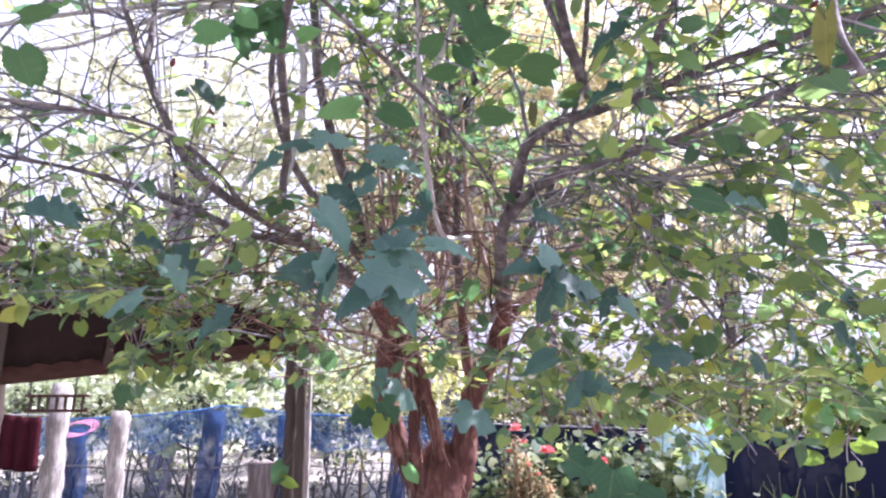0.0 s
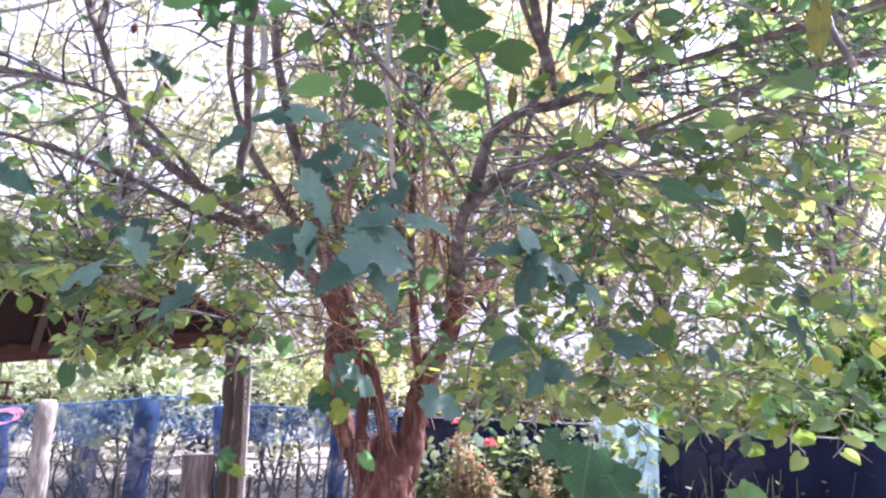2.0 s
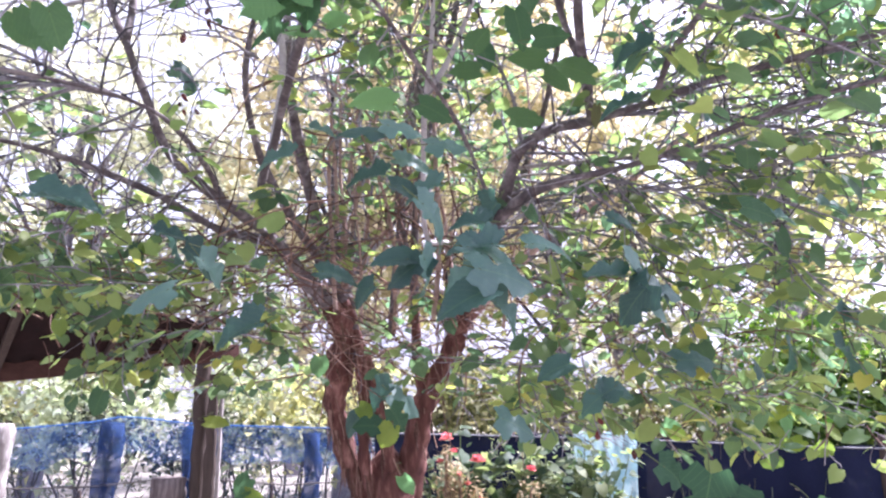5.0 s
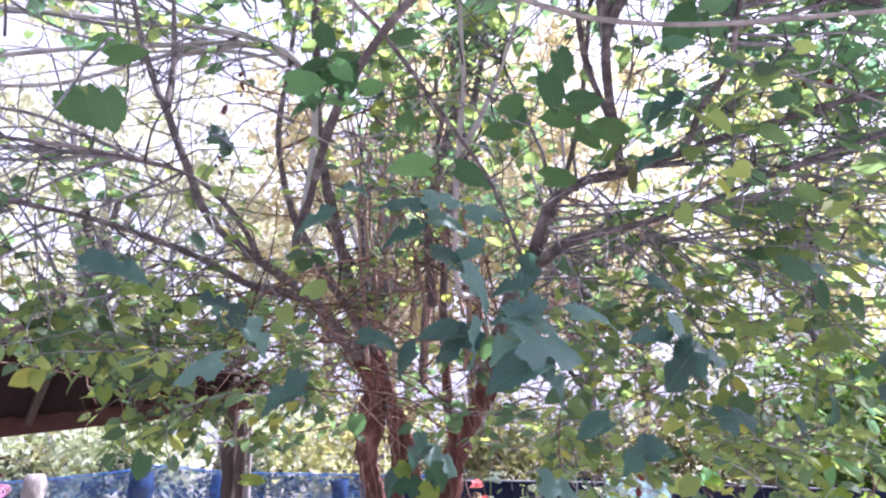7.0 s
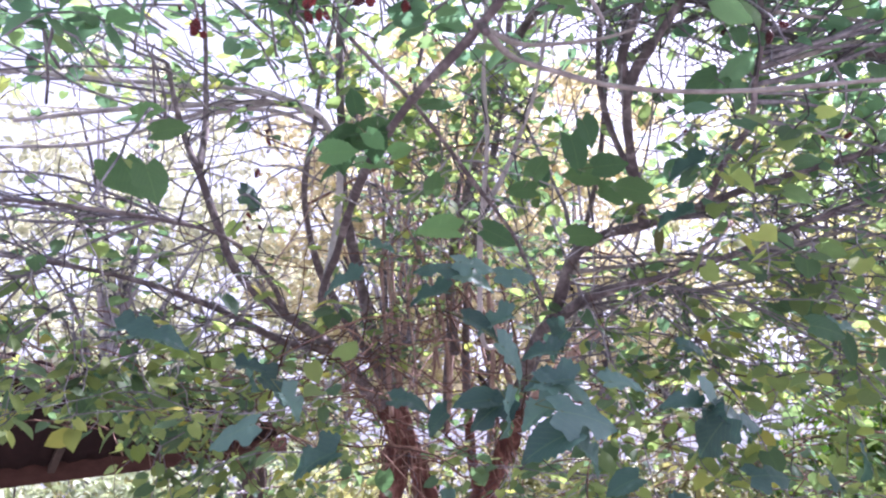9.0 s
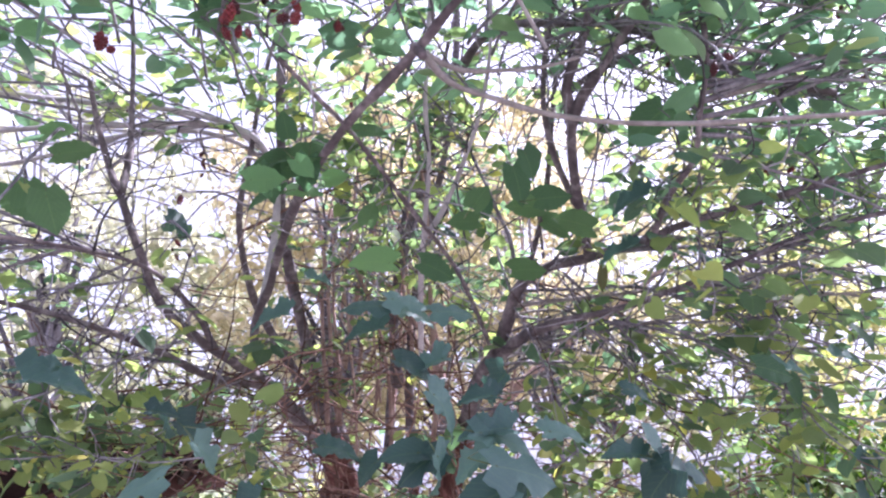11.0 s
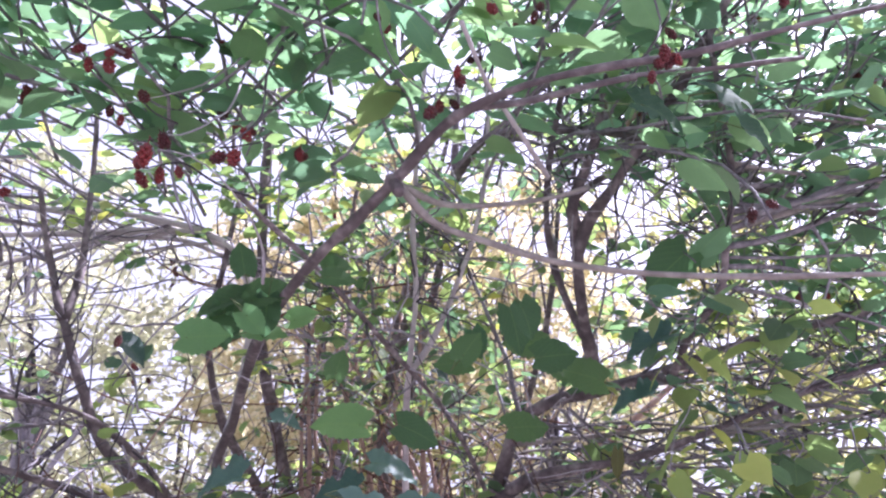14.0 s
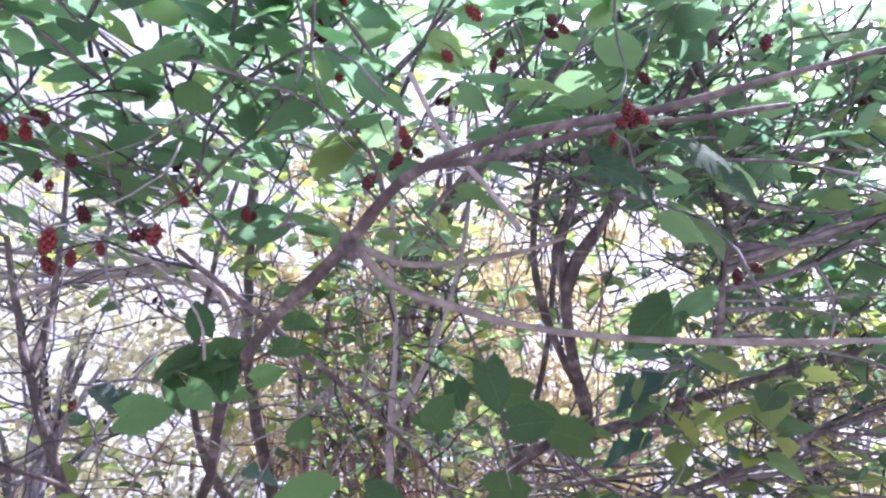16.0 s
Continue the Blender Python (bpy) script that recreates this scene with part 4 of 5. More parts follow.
    ("upright_limb", 0.0228, 0.0086, [(0.21, 3.25, 1.9), (0.40, 3.15, 2.3), (0.54, 3.05, 2.65), (0.59, 2.83, 2.97), (0.58, 2.60, 3.30), (0.57, 2.35, 3.7)]),
    ("left_low_limb", 0.0152, 0.0058, [(-0.52, 2.74, 2.15), (-0.69, 2.48, 2.14), (-0.87, 2.26, 2.2), (-1.09, 2.11, 2.25), (-1.37, 2.01, 2.28), (-1.7, 1.95, 2.3)]),
    ("left_high_limb", 0.0106, 0.0043, [(-0.66, 2.34, 2.2), (-0.70, 2.10, 2.26), (-0.80, 1.92, 2.32), (-1.01, 1.79, 2.33), (-1.25, 1.69, 2.32)]),
]
PLAIN_TAPER = ("front_limb", "left_arc", "right_high_limb", "thin_limb", "pale_limb")
PALE = [
    ("pale_stem", 0.0104, 0.0056, [(0.1, 2.66, 2.16), (-0.01, 2.45, 2.14), (-0.06, 2.15, 2.37), (-0.07, 1.99, 2.50), (-0.07, 1.90, 2.63), (-0.09, 1.82, 2.77), (-0.09, 1.73, 2.98), (-0.08, 1.65, 3.2)]),
    ("pale_stem", 0.0088, 0.0048, [(-0.07, 2.04, 2.46), (-0.02, 1.98, 2.53), (0.03, 1.91, 2.65), (0.07, 1.84, 2.78), (0.09, 1.77, 2.94), (0.08, 1.69, 3.13)]),
    ("bent_twig", 0.0046, 0.0036, [(0.08, 1.31, 2.62), (0.03, 1.25, 2.64), (-0.04, 1.15, 2.64), (-0.08, 1.10, 2.65), (-0.13, 1.03, 2.69)]),
    ("broken_stub", 0.0125, 0.0085, [(-0.20, 1.27, 2.565), (-0.195, 1.255, 2.55), (-0.192, 1.24, 2.533), (-0.192, 1.23, 2.52)]),
    ("broken_stub", 0.0040, 0.0052, [(0.56, 0.95, 2.3), (0.53, 0.90, 2.15), (0.51, 0.86, 2.05), (0.515, 0.83, 1.98)]),
]
# leaves of the nearest sprays: place, length, heading, rise, tilt, kind
SPRAYS = [
    [
        (1.08, 2.40, 1.50, 0.115, 12, -12, 55, 4), (1.16, 2.36, 1.54, 0.105, 150, -20, 60, 4), (1.22, 2.42, 1.48, 0.125, -8, -25, 50, 4),
        (1.30, 2.38, 1.52, 0.120, 20, 5, 62, 4), (1.36, 2.44, 1.56, 0.125, 5, 0, 65, 4), (1.28, 2.46, 1.43, 0.115, 160, -30, 50, 4),
        (1.42, 2.40, 1.47, 0.120, 0, -30, 45, 4), (1.18, 2.34, 1.44, 0.105, 15, -40, 40, 4), (1.48, 2.44, 1.53, 0.110, 10, -10, 55, 4),
    ],
    [
    (-0.17, 1.17, 1.87, 0.113, 18, -58, 40, 0),
        (-0.22, 1.19, 1.79, 0.103, 167, -48, 50, 0),
        (-0.18, 1.17, 1.78, 0.101, 47, -75, 35, 0),
        (-0.24, 1.20, 1.81, 0.086, -178, 9, 40, 0),
        (-0.07, 1.14, 1.78, 0.135, 1, -9, 45, 0),
        (-0.14, 1.14, 1.74, 0.117, 173, -29, 50, 0),
        (-0.06, 1.17, 1.72, 0.101, 18, -58, 30, 0),
        (0.01, 1.18, 1.84, 0.094, -3, 19, 60, 0),
        (0.17, 1.24, 1.75, 0.117, 132, -75, 35, 0),
        (0.23, 1.24, 1.78, 0.107, 3, -19, 50, 0),
    ],
    [
        (0.14, 1.26, 1.81, 0.090, -173, 29, 55, 0),
        (0.10, 2.55, 1.94, 0.110, 89, -78, 15, 1),
        (-0.19, 2.12, 1.60, 0.130, 152, -67, 25, 0),
        (-0.10, 2.09, 1.58, 0.160, 12, -48, 40, 0),
        (0.43, 1.65, 1.78, 0.084, 9, -39, 20, 0),
        (0.38, 1.69, 1.80, 0.093, 161, -58, 20, 0),
        (0.83, 1.89, 1.66, 0.110, 18, -58, 15, 0),
        (0.92, 1.88, 1.71, 0.117, 27, -67, 20, 0),
        (0.99, 1.76, 1.70, 0.137, 12, -48, 35, 0),
        (0.84, 1.76, 1.98, 0.113, 18, -58, 20, 1),
    ],
    [
        (0.94, 1.76, 1.95, 0.105, 6, -29, 20, 1),
        (0.47, 0.83, 2.02, 0.105, 114, -77, 68, 3),
        (-0.78, 1.29, 2.32, 0.098, -3, 19, 25, 1),
        (-0.81, 1.31, 2.21, 0.104, 27, -67, 20, 1),
        (-0.47, 1.39, 2.33, 0.105, -1, 9, 25, 2),
        (-0.40, 1.38, 2.35, 0.070, 9, -39, 20, 2),
        (-0.26, 1.61, 2.25, 0.146, -178, 9, 30, 2),
        (-0.10, 1.61, 2.23, 0.120, 3, -19, 25, 1),
        (0.21, 1.58, 2.35, 0.133, -176, 19, 25, 1),
        (0.09, 1.57, 2.41, 0.173, 27, -67, 20, 1),
    ],
    [
        (-0.01, 1.78, 2.42, 0.111, -180, 0, 30, 1),
        (0.14, 1.70, 2.27, 0.127, -1, 9, 30, 1),
        (-0.29, 1.33, 2.07, 0.098, -178, 9, 50, 0),
        (-0.21, 1.33, 2.08, 0.098, 0, 0, 50, 0),
        (-0.11, 1.43, 2.09, 0.105, -2, 14, 50, 0),
        (-0.81, 1.46, 1.96, 0.141, -1, 9, 60, 0),
        (-0.55, 1.48, 1.83, 0.094, 27, -67, 40, 0),
        (-0.67, 1.49, 1.78, 0.129, 173, -29, 40, 0),
        (-0.52, 1.60, 1.73, 0.138, 173, -29, 45, 0),
        (-0.35, 2.23, 1.68, 0.086, 89, -78, 15, 1),
    ],
    [
        (-0.89, 2.04, 1.58, 0.094, 152, -67, 15, 1),
        (0.26, 1.21, 1.41, 0.176, 132, -76, 25, 5),
        (0.33, 1.20, 1.39, 0.146, 7, -59, 25, 5),
        (0.24, 1.25, 1.47, 0.091, -2, -29, 20, 5),
        (0.08, 1.64, 1.54, 0.125, 6, -29, 30, 0),
        (0.33, 1.83, 1.60, 0.127, 170, -39, 25, 0),
        (0.39, 1.83, 1.61, 0.113, -3, 19, 35, 0),
        (0.25, 1.92, 1.67, 0.119, 173, -29, 30, 0),
        (1.38, 2.46, 1.54, 0.188, 0, 4, 40, 2),
        (1.30, 2.47, 1.47, 0.206, 12, -48, 30, 2),
    ],
    [
        (1.11, 2.37, 1.46, 0.198, 3, -19, 40, 0),
        (0.55, 1.71, 1.69, 0.159, -2, 14, 55, 0),
        (1.06, 1.79, 1.80, 0.141, 0, 4, 50, 0),
        (0.18, 1.38, 2.14, 0.066, 114, -77, 35, 3),
        (-0.65, 1.57, 1.92, 0.075, -1, 9, 50, 0),
        (1.15, 2.98, 1.43, 0.291, 0, -39, 30, 2),
        (0.70, 1.51, 1.35, 0.113, 1, -44, 30, 1),
        (0.57, 1.43, 1.32, 0.129, -3, -20, 45, 0),
        (-0.90, 1.48, 2.29, 0.120, 11, -58, 20, 1),
        (-0.92, 1.59, 2.51, 0.109, -13, 7, 35, 2),
    ],
    [
        (-0.98, 1.61, 2.35, 0.117, 21, -56, 20, 1),
        (-0.45, 1.55, 2.54, 0.087, -124, 68, 20, 1),
        (-0.50, 1.59, 2.46, 0.138, 166, -7, 40, 1),
        (-0.40, 1.68, 2.44, 0.120, -10, -1, 45, 2),
        (-0.33, 1.66, 2.47, 0.080, -20, 26, 20, 2),
        (-0.39, 1.56, 2.48, 0.138, -20, 26, 40, 1),
        (-0.48, 1.60, 2.41, 0.113, 111, -67, 30, 1),
        (0.03, 1.31, 2.35, 0.087, 21, -56, 15, 1),
        (0.11, 1.41, 2.33, 0.105, -13, 7, 25, 1),
        (-0.26, 1.58, 2.35, 0.075, -68, 67, 20, 1),
    ],
    [
        (-0.27, 1.34, 2.42, 0.077, -10, -1, 35, 1),
        (-0.02, 1.53, 2.38, 0.087, -39, 53, 20, 1),
        (0.28, 1.33, 2.46, 0.152, 154, -35, 25, 1),
        (0.12, 0.95, 2.51, 0.120, -5, -8, 30, 5),
        (0.22, 0.95, 2.55, 0.120, 15, 18, 30, 5),
        (0.33, 1.06, 2.56, 0.110, 8, -20, 30, 5),
        (0.16, 1.02, 2.64, 0.115, 200, -20, 35, 1),
        (-0.47, 1.58, 2.44, 0.152, 170, 0, 40, 1),
        (-0.40, 1.58, 2.43, 0.112, 102, -65, 25, 1),
        (-0.50, 1.66, 2.41, 0.127, 166, -9, 45, 1),
        (-0.27, 1.56, 2.54, 0.084, -13, 9, 35, 1),
        (-0.78, 2.25, 2.56, 0.119, 24, -51, 40, 0),
    ],
    [
        (0.40, 1.66, 2.45, 0.129, 162, -19, 50, 0),
    ],
    [
    (-0.18, 2.01, 1.49, 0.117, 158, -58, 20, 4),
        (-0.14, 2.00, 1.54, 0.102, 3, -49, 25, 5),
        (-0.23, 2.01, 1.53, 0.094, 174, 10, 25, 5),
        (-0.09, 2.23, 1.35, 0.086, 7, -59, 30, 2),
        (-0.26, 2.17, 1.52, 0.109, 140, -66, 20, 0),
        (-0.21, 2.15, 1.55, 0.094, 1, -39, 25, 4),
        (-0.66, 2.68, 1.52, 0.163, -7, 0, 60, 4),
        (-0.54, 2.70, 1.27, 0.122, -2, -29, 30, 4),
        (-0.60, 2.71, 1.30, 0.122, 162, -48, 30, 1),
        (1.15, 2.99, 1.43, 0.181, 9, -39, 30, 4),
        (1.25, 2.49, 1.36, 0.169, 6, -29, 40, 4),
    ],
    [
        (1.36, 2.38, 1.41, 0.144, 7, -34, 40, 4),
        (-0.95, 1.91, 1.75, 0.067, 47, -75, 20, 4),
        (-0.81, 1.66, 1.96, 0.066, 0, 0, 40, 4),
        (-0.68, 1.66, 1.96, 0.066, 3, -19, 40, 4),
        (-0.91, 1.93, 2.02, 0.093, -13, 7, 50, 4),
        (-0.67, 1.71, 1.91, 0.105, 111, -67, 45, 0),
        (-0.61, 1.71, 1.89, 0.117, 21, -56, 45, 0),
        (-0.93, 1.72, 2.03, 0.129, -13, 7, 55, 0),
        (-0.32, 1.56, 1.85, 0.098, -13, 7, 55, 0),
        (-0.27, 1.56, 1.80, 0.098, 140, -53, 40, 0),
        (-0.10, 1.25, 1.85, 0.108, 173, 11, 50, 0),
    ],
    [
        (-0.07, 1.24, 1.84, 0.126, -10, -1, 60, 0),
        (-0.11, 1.32, 1.80, 0.113, 154, -35, 40, 0),
        (-0.08, 1.38, 1.92, 0.091, 173, 11, 40, 0),
        (-0.19, 1.38, 1.97, 0.102, 0, -29, 55, 0),
        (0.20, 1.32, 1.92, 0.071, -10, -1, 50, 0),
        (0.20, 1.26, 1.81, 0.103, 21, -56, 45, 0),
        (0.25, 1.26, 1.78, 0.084, -3, -20, 50, 0),
        (0.67, 1.53, 2.00, 0.100, -13, 7, 60, 0),
        (0.79, 1.50, 2.02, 0.087, -10, -1, 60, 0),
        (-0.17, 1.39, 1.98, 0.099, 160, -16, 50, 0),
        (-0.04, 1.43, 1.94, 0.113, 125, -59, 30, 0),
    ],
    [
        (0.54, 1.40, 1.97, 0.112, -7, -11, 30, 1),
        (-0.26, 1.89, 2.16, 0.164, 170, 0, 45, 0),
        (-0.48, 1.82, 2.17, 0.131, 166, -9, 50, 0),
        (-0.11, 1.95, 2.23, 0.138, -9, 0, 50, 0),
        (0.06, 1.81, 2.47, 0.100, 36, -59, 20, 1),
        (0.16, 1.80, 2.48, 0.138, 174, 8, 25, 1),
        (0.26, 1.80, 2.42, 0.125, -1, -17, 25, 1),
        (0.01, 1.95, 2.44, 0.080, 8, -35, 50, 0),
        (-0.36, 2.05, 2.34, 0.093, -9, 0, 55, 0),
        (0.40, 1.80, 2.36, 0.175, 166, -9, 60, 0),
        (0.72, 1.86, 2.37, 0.080, 3, -26, 30, 0),
    ],
]
FRUIT = [(0.42, 2.08, 1.54), (0.43, 2.09, 1.50), (0.58, 2.2, 1.45), (-0.50, 1.03, 2.43), (-0.51, 1.04, 2.41), (-0.71, 1.15, 2.45), (-0.17, 1.00, 2.52), (-0.43, 1.07, 2.47), (-0.50, 1.13, 2.48), (-0.52, 1.12, 2.51), (-0.58, 1.19, 2.62), (0.09, 0.91, 2.57), (0.08, 0.92, 2.54), (0.11, 0.92, 2.58), (-0.43, 1.19, 2.58), (-0.34, 1.27, 2.60), (-0.11, 1.28, 2.74), (-0.63, 1.09, 2.62), (-0.58, 1.08, 2.62), (-0.80, 1.31, 2.70), (-0.43, 1.29, 2.64), (-0.34, 1.29, 2.61), (-0.25, 1.16, 2.85), (-0.23, 1.17, 2.81), (-0.09, 1.06, 2.77), (-0.00, 1.05, 2.75), (0.05, 1.03, 2.79), (0.07, 1.02, 2.79), (0.30, 0.92, 2.71), (-0.14, 1.22, 2.69), (0.01, 1.39, 2.75), (-0.62, 1.22, 2.62), (-0.61, 1.10, 2.63), (-0.58, 1.09, 2.63), (0.19, 1.03, 2.74), (-0.51, 1.06, 2.44), (-0.71, 1.10, 2.42)]

CLEAR, CLOSE = Vector((-0.2, 0.12, 1.8)), Vector((-0.1, 0.35, 2.1))


def too_near(p, d=0.86):
    """Whether p lies in the room kept free around the camera's way."""
    return (p - CLEAR).length < d or p.y < 0.45


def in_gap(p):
    """Sight wedges from the camera, thinned of leaves for open sky and limbs."""
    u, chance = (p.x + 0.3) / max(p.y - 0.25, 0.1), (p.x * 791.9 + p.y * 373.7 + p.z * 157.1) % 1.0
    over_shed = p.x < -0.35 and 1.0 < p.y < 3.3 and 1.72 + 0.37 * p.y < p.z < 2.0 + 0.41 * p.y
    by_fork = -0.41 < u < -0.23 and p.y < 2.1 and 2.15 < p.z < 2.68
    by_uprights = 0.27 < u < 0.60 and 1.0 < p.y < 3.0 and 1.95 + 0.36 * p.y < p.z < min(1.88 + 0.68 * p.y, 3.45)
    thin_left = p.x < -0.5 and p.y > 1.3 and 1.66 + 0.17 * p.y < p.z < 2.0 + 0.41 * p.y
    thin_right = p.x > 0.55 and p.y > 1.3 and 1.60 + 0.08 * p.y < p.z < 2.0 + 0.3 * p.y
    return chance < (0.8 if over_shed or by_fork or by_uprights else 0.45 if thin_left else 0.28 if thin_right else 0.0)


def shoot(start, way, length, rnd, droop=0.25, wander=0.16, steps=10):
    p, d, pts = Vector(start), Vector(way).normalized(), []
    step = length / steps
    axis = Vector((rnd.gauss(0, 1), rnd.gauss(0, 1), rnd.gauss(0, 1))).normalized()
    bend = Matrix.Rotation(rnd.gauss(0, 0.9) / steps, 3, axis)
    for i in range(steps + 1):
        if i and ((p - CLEAR).length < 0.8 or (p - CLOSE).length < 0.72 or p.z < (1.58 if p.x < 0.1 else 1.40) or p.x < -0.46 * p.y and p.z < 1.60 + 0.105 * p.y):
            break
        pts.append(p.copy())
        d = (bend @ d + Vector((rnd.gauss(0, wander), rnd.gauss(0, wander), rnd.gauss(0, wander) - droop * i / steps * 0.35)) * 0.75).normalized()
        p = p + d * step
    return pts


def foliate(pts, rnd, gap, size, out, first=0.25, flat=0.38, chance=1.0):
    """Leaves alternately along a shoot, collected as (place, axis, normal, size)."""
    run, side = 0.0, 1
    total = sum((b - a).length for a, b in zip(pts, pts[1:]))
    for a, b in zip(pts, pts[1:]):
        seg = (b - a).length
        t = 0.0
        while t < seg:
            t += gap * rnd.uniform(0.6, 1.4)
            if run + t > first * total and rnd.random() < chance:
                along = (b - a).normalized()
                aside = along.cross(Vector((0, 0, 1)))
                aside = aside.normalized() if aside.length > 0.05 else Vector((1, 0, 0))
                ax = (aside * side * rnd.uniform(0.5, 1.0) + along * rnd.uniform(0.1, 0.8) + Vector((rnd.gauss(0, 0.25), rnd.gauss(0, 0.25), rnd.uniform(-0.55, 0.2)))).normalized()
                nrm = Vector((rnd.gauss(0, flat), rnd.gauss(0, flat) - 0.15, 1))
                at = a.lerp(b, min(1.0, t / max(seg, 1e-6))) + ax * 0.02
                # Left limit bares the shed roof; back-right limit lets sun reach the trunk.
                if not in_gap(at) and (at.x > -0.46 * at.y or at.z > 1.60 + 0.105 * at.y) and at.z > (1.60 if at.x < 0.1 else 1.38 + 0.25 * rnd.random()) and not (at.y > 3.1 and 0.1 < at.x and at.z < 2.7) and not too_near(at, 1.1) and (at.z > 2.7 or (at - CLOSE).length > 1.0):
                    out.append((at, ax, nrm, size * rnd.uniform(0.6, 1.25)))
                side = -side
        run += seg


def build_mulberry():
    rnd = random.Random(77)
    tree = thing("mulberry_tree", (0.0, 3.68, 0), "spreading mulberry tree with reddish bark, whippy shoots and red fruit", "tree")
    t = Shape()
    trunk = glide([(0.03, 3.70, -0.05), (0.02, 3.69, 0.25), (0.00, 3.68, 0.6), (0.0, 3.67, 0.92), (-0.02, 3.66, 1.10), (-0.02, 3.65, 1.25), (-0.02, 3.64, 1.36)], 6)
    girth = [0.20, 0.150, 0.112, 0.110, 0.132, 0.120, 0.035]
    t.tube(trunk, [float(np.interp(k / 6, range(7), girth)) for k in range(len(trunk))], 26, 0.34)
    under("trunk", t, M_BARK, tree, "reddish brown furrowed trunk")
    paths = {}
    for group, mat in ((BOUGHS, M_BARK), (PALE, M_PALE)):
        for name, r0, r1, pts in group:
            line = glide(pts, 6)
            girths = taper(len(line), r0, r1) if name in PLAIN_TAPER else swell(len(line), r0, r1)
            if name == "left_limb":
                girths = [max(g, 0.0) * float(np.interp(p.z, [1.0, 1.25, 1.45, 1.62, 1.78, 1.92, 2.06], [1.1, 0.82, 0.80, 1.1, 1.62, 1.45, 1.0])) for g, p in zip(girths, line)]
            girths = [r * (1 + 0.2 * noise.noise(p * 14) + 0.12 * noise.noise(p * 40)) for r, p in zip(girths, line)]
            sides = 14 if r0 > 0.05 else 9 if r0 > 0.02 else 7
            # old flaky bark near the fork, smooth grey bark further out
            old = [k for k, p in enumerate(line) if p.z > 2.0][0] if name in ("left_limb", "right_limb", "middle_limb", "centre_limb", "pale_limb") else len(line) - 1 if name in ("thin_limb",) else 0
            if name in ("left_limb", "right_limb", "lower_limb"):
                girths = [g * float(np.interp(k - old, [0, 14], [1, 0.74])) for k, g in enumerate(girths)]
            if old:
                s = Shape()
                s.tube(line[:old + 1], girths[:old + 1], sides, 0.4)
                under(name, s, M_BARK, tree, "reddish flaky lower limb")
            if old < len(line) - 1:
                s = Shape()
                s.tube(line[old:], girths[old:], sides, 0.3)
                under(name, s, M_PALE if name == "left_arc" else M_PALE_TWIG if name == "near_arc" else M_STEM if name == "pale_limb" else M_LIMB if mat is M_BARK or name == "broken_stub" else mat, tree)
            paths.setdefault(name, []).append(line)
    # peeling strips of bark about the fork
    rb, flakes = random.Random(17), Shape()
    for _ in range(170):
        which = rb.choice(["left_limb", "left_limb", "right_limb", "middle_limb", "thin_limb"])
        line = paths[which][0]
        low = [p for p in line if 1.15 < p.z < 1.98]
        p = rb.choice(low)
        r0 = float(np.interp(p.z, [1.15, 1.5, 1.78, 2.0], [0.062, 0.046, 0.088, 0.04])) if which == "left_limb" else 0.030 if which in ("middle_limb", "thin_limb") else float(np.interp(p.z, [1.15, 1.5, 2.0], [0.058, 0.046, 0.032]))
        a = rb.uniform(-2.9, 0.6)
        out = Vector((math.cos(a), math.sin(a), 0))
        side, h = Vector((-math.sin(a), math.cos(a), 0)), rb.uniform(0.05, 0.16)
        w, curl = rb.uniform(0.003, 0.009), rb.uniform(0.004, 0.035)
        row = []
        for k in range(5):
            u = k / 4
            c = p + out * (r0 + curl * u * u) + Vector((0, 0, -h * u)) + side * 0.012 * math.sin(3 * u + a)
            row += [c - side * w * (1 - 0.6 * u), c + side * w * (1 - 0.6 * u), c + out * 0.003]
        flakes.add(row, [(3 * k + i, 3 * k + (i + 1) % 3, 3 * k + 3 + (i + 1) % 3, 3 * k + 3 + i) for k in range(4) for i in range(3)])
    under("peeling_bark", flakes, M_RED_TWIG, tree, "thin peeling strips of reddish bark", kind="stuff", smooth=False)
    leaves, twigs = [], []

    def from_limb(name, lo, hi, which=None):
        line = rnd.choice(paths[name]) if which is None else paths[name][which]
        k = int(len(line) * rnd.uniform(lo, hi))
        return line[min(k, len(line) - 1)]

    def branch(start, way, length, r, gap, size, droop=0.25, first=0.25, chance=1.0, mat=M_TWIG, side_twigs=5, wander=0.13):
        pts = shoot(start, way, length, rnd, droop, wander)
        if len(pts) < 4:
            return
        s = Shape()
        s.tube(glide(pts, 3), [q * (1 + 0.3 * rnd.uniform(-0.6, 1) ** 3) for q in taper(3 * len(pts) - 2, r * 0.72, r * 0.26)], 6, 0.2)
        under("branch", s, mat, tree)
        foliate(pts, rnd, gap, size, leaves, first, chance=chance)
        for _ in range(side_twigs):
            k = rnd.randrange(1, len(pts))
            d = (pts[k] - pts[k - 1]).normalized()
            w = d + Vector((rnd.gauss(0, 0.5), rnd.gauss(0, 0.5), rnd.gauss(0, 0.45)))
            sub = shoot(pts[k], w, length * rnd.uniform(0.15, 0.38), rnd, droop * 1.6, 0.3, 6)
            if len(sub) > 2:
                twigs.append((sub, r * 0.45))
                foliate(sub, rnd, gap * 0.62, size * 0.84, leaves, 0.1, chance=min(1.0, chance * 1.25))

    # shoots to the right, low and long
    for _ in range(50):
        o = from_limb(rnd.choice(["right_limb", "lower_limb", "right_shoot", "back_limb", "right_limb"]), 0.45, 0.92)
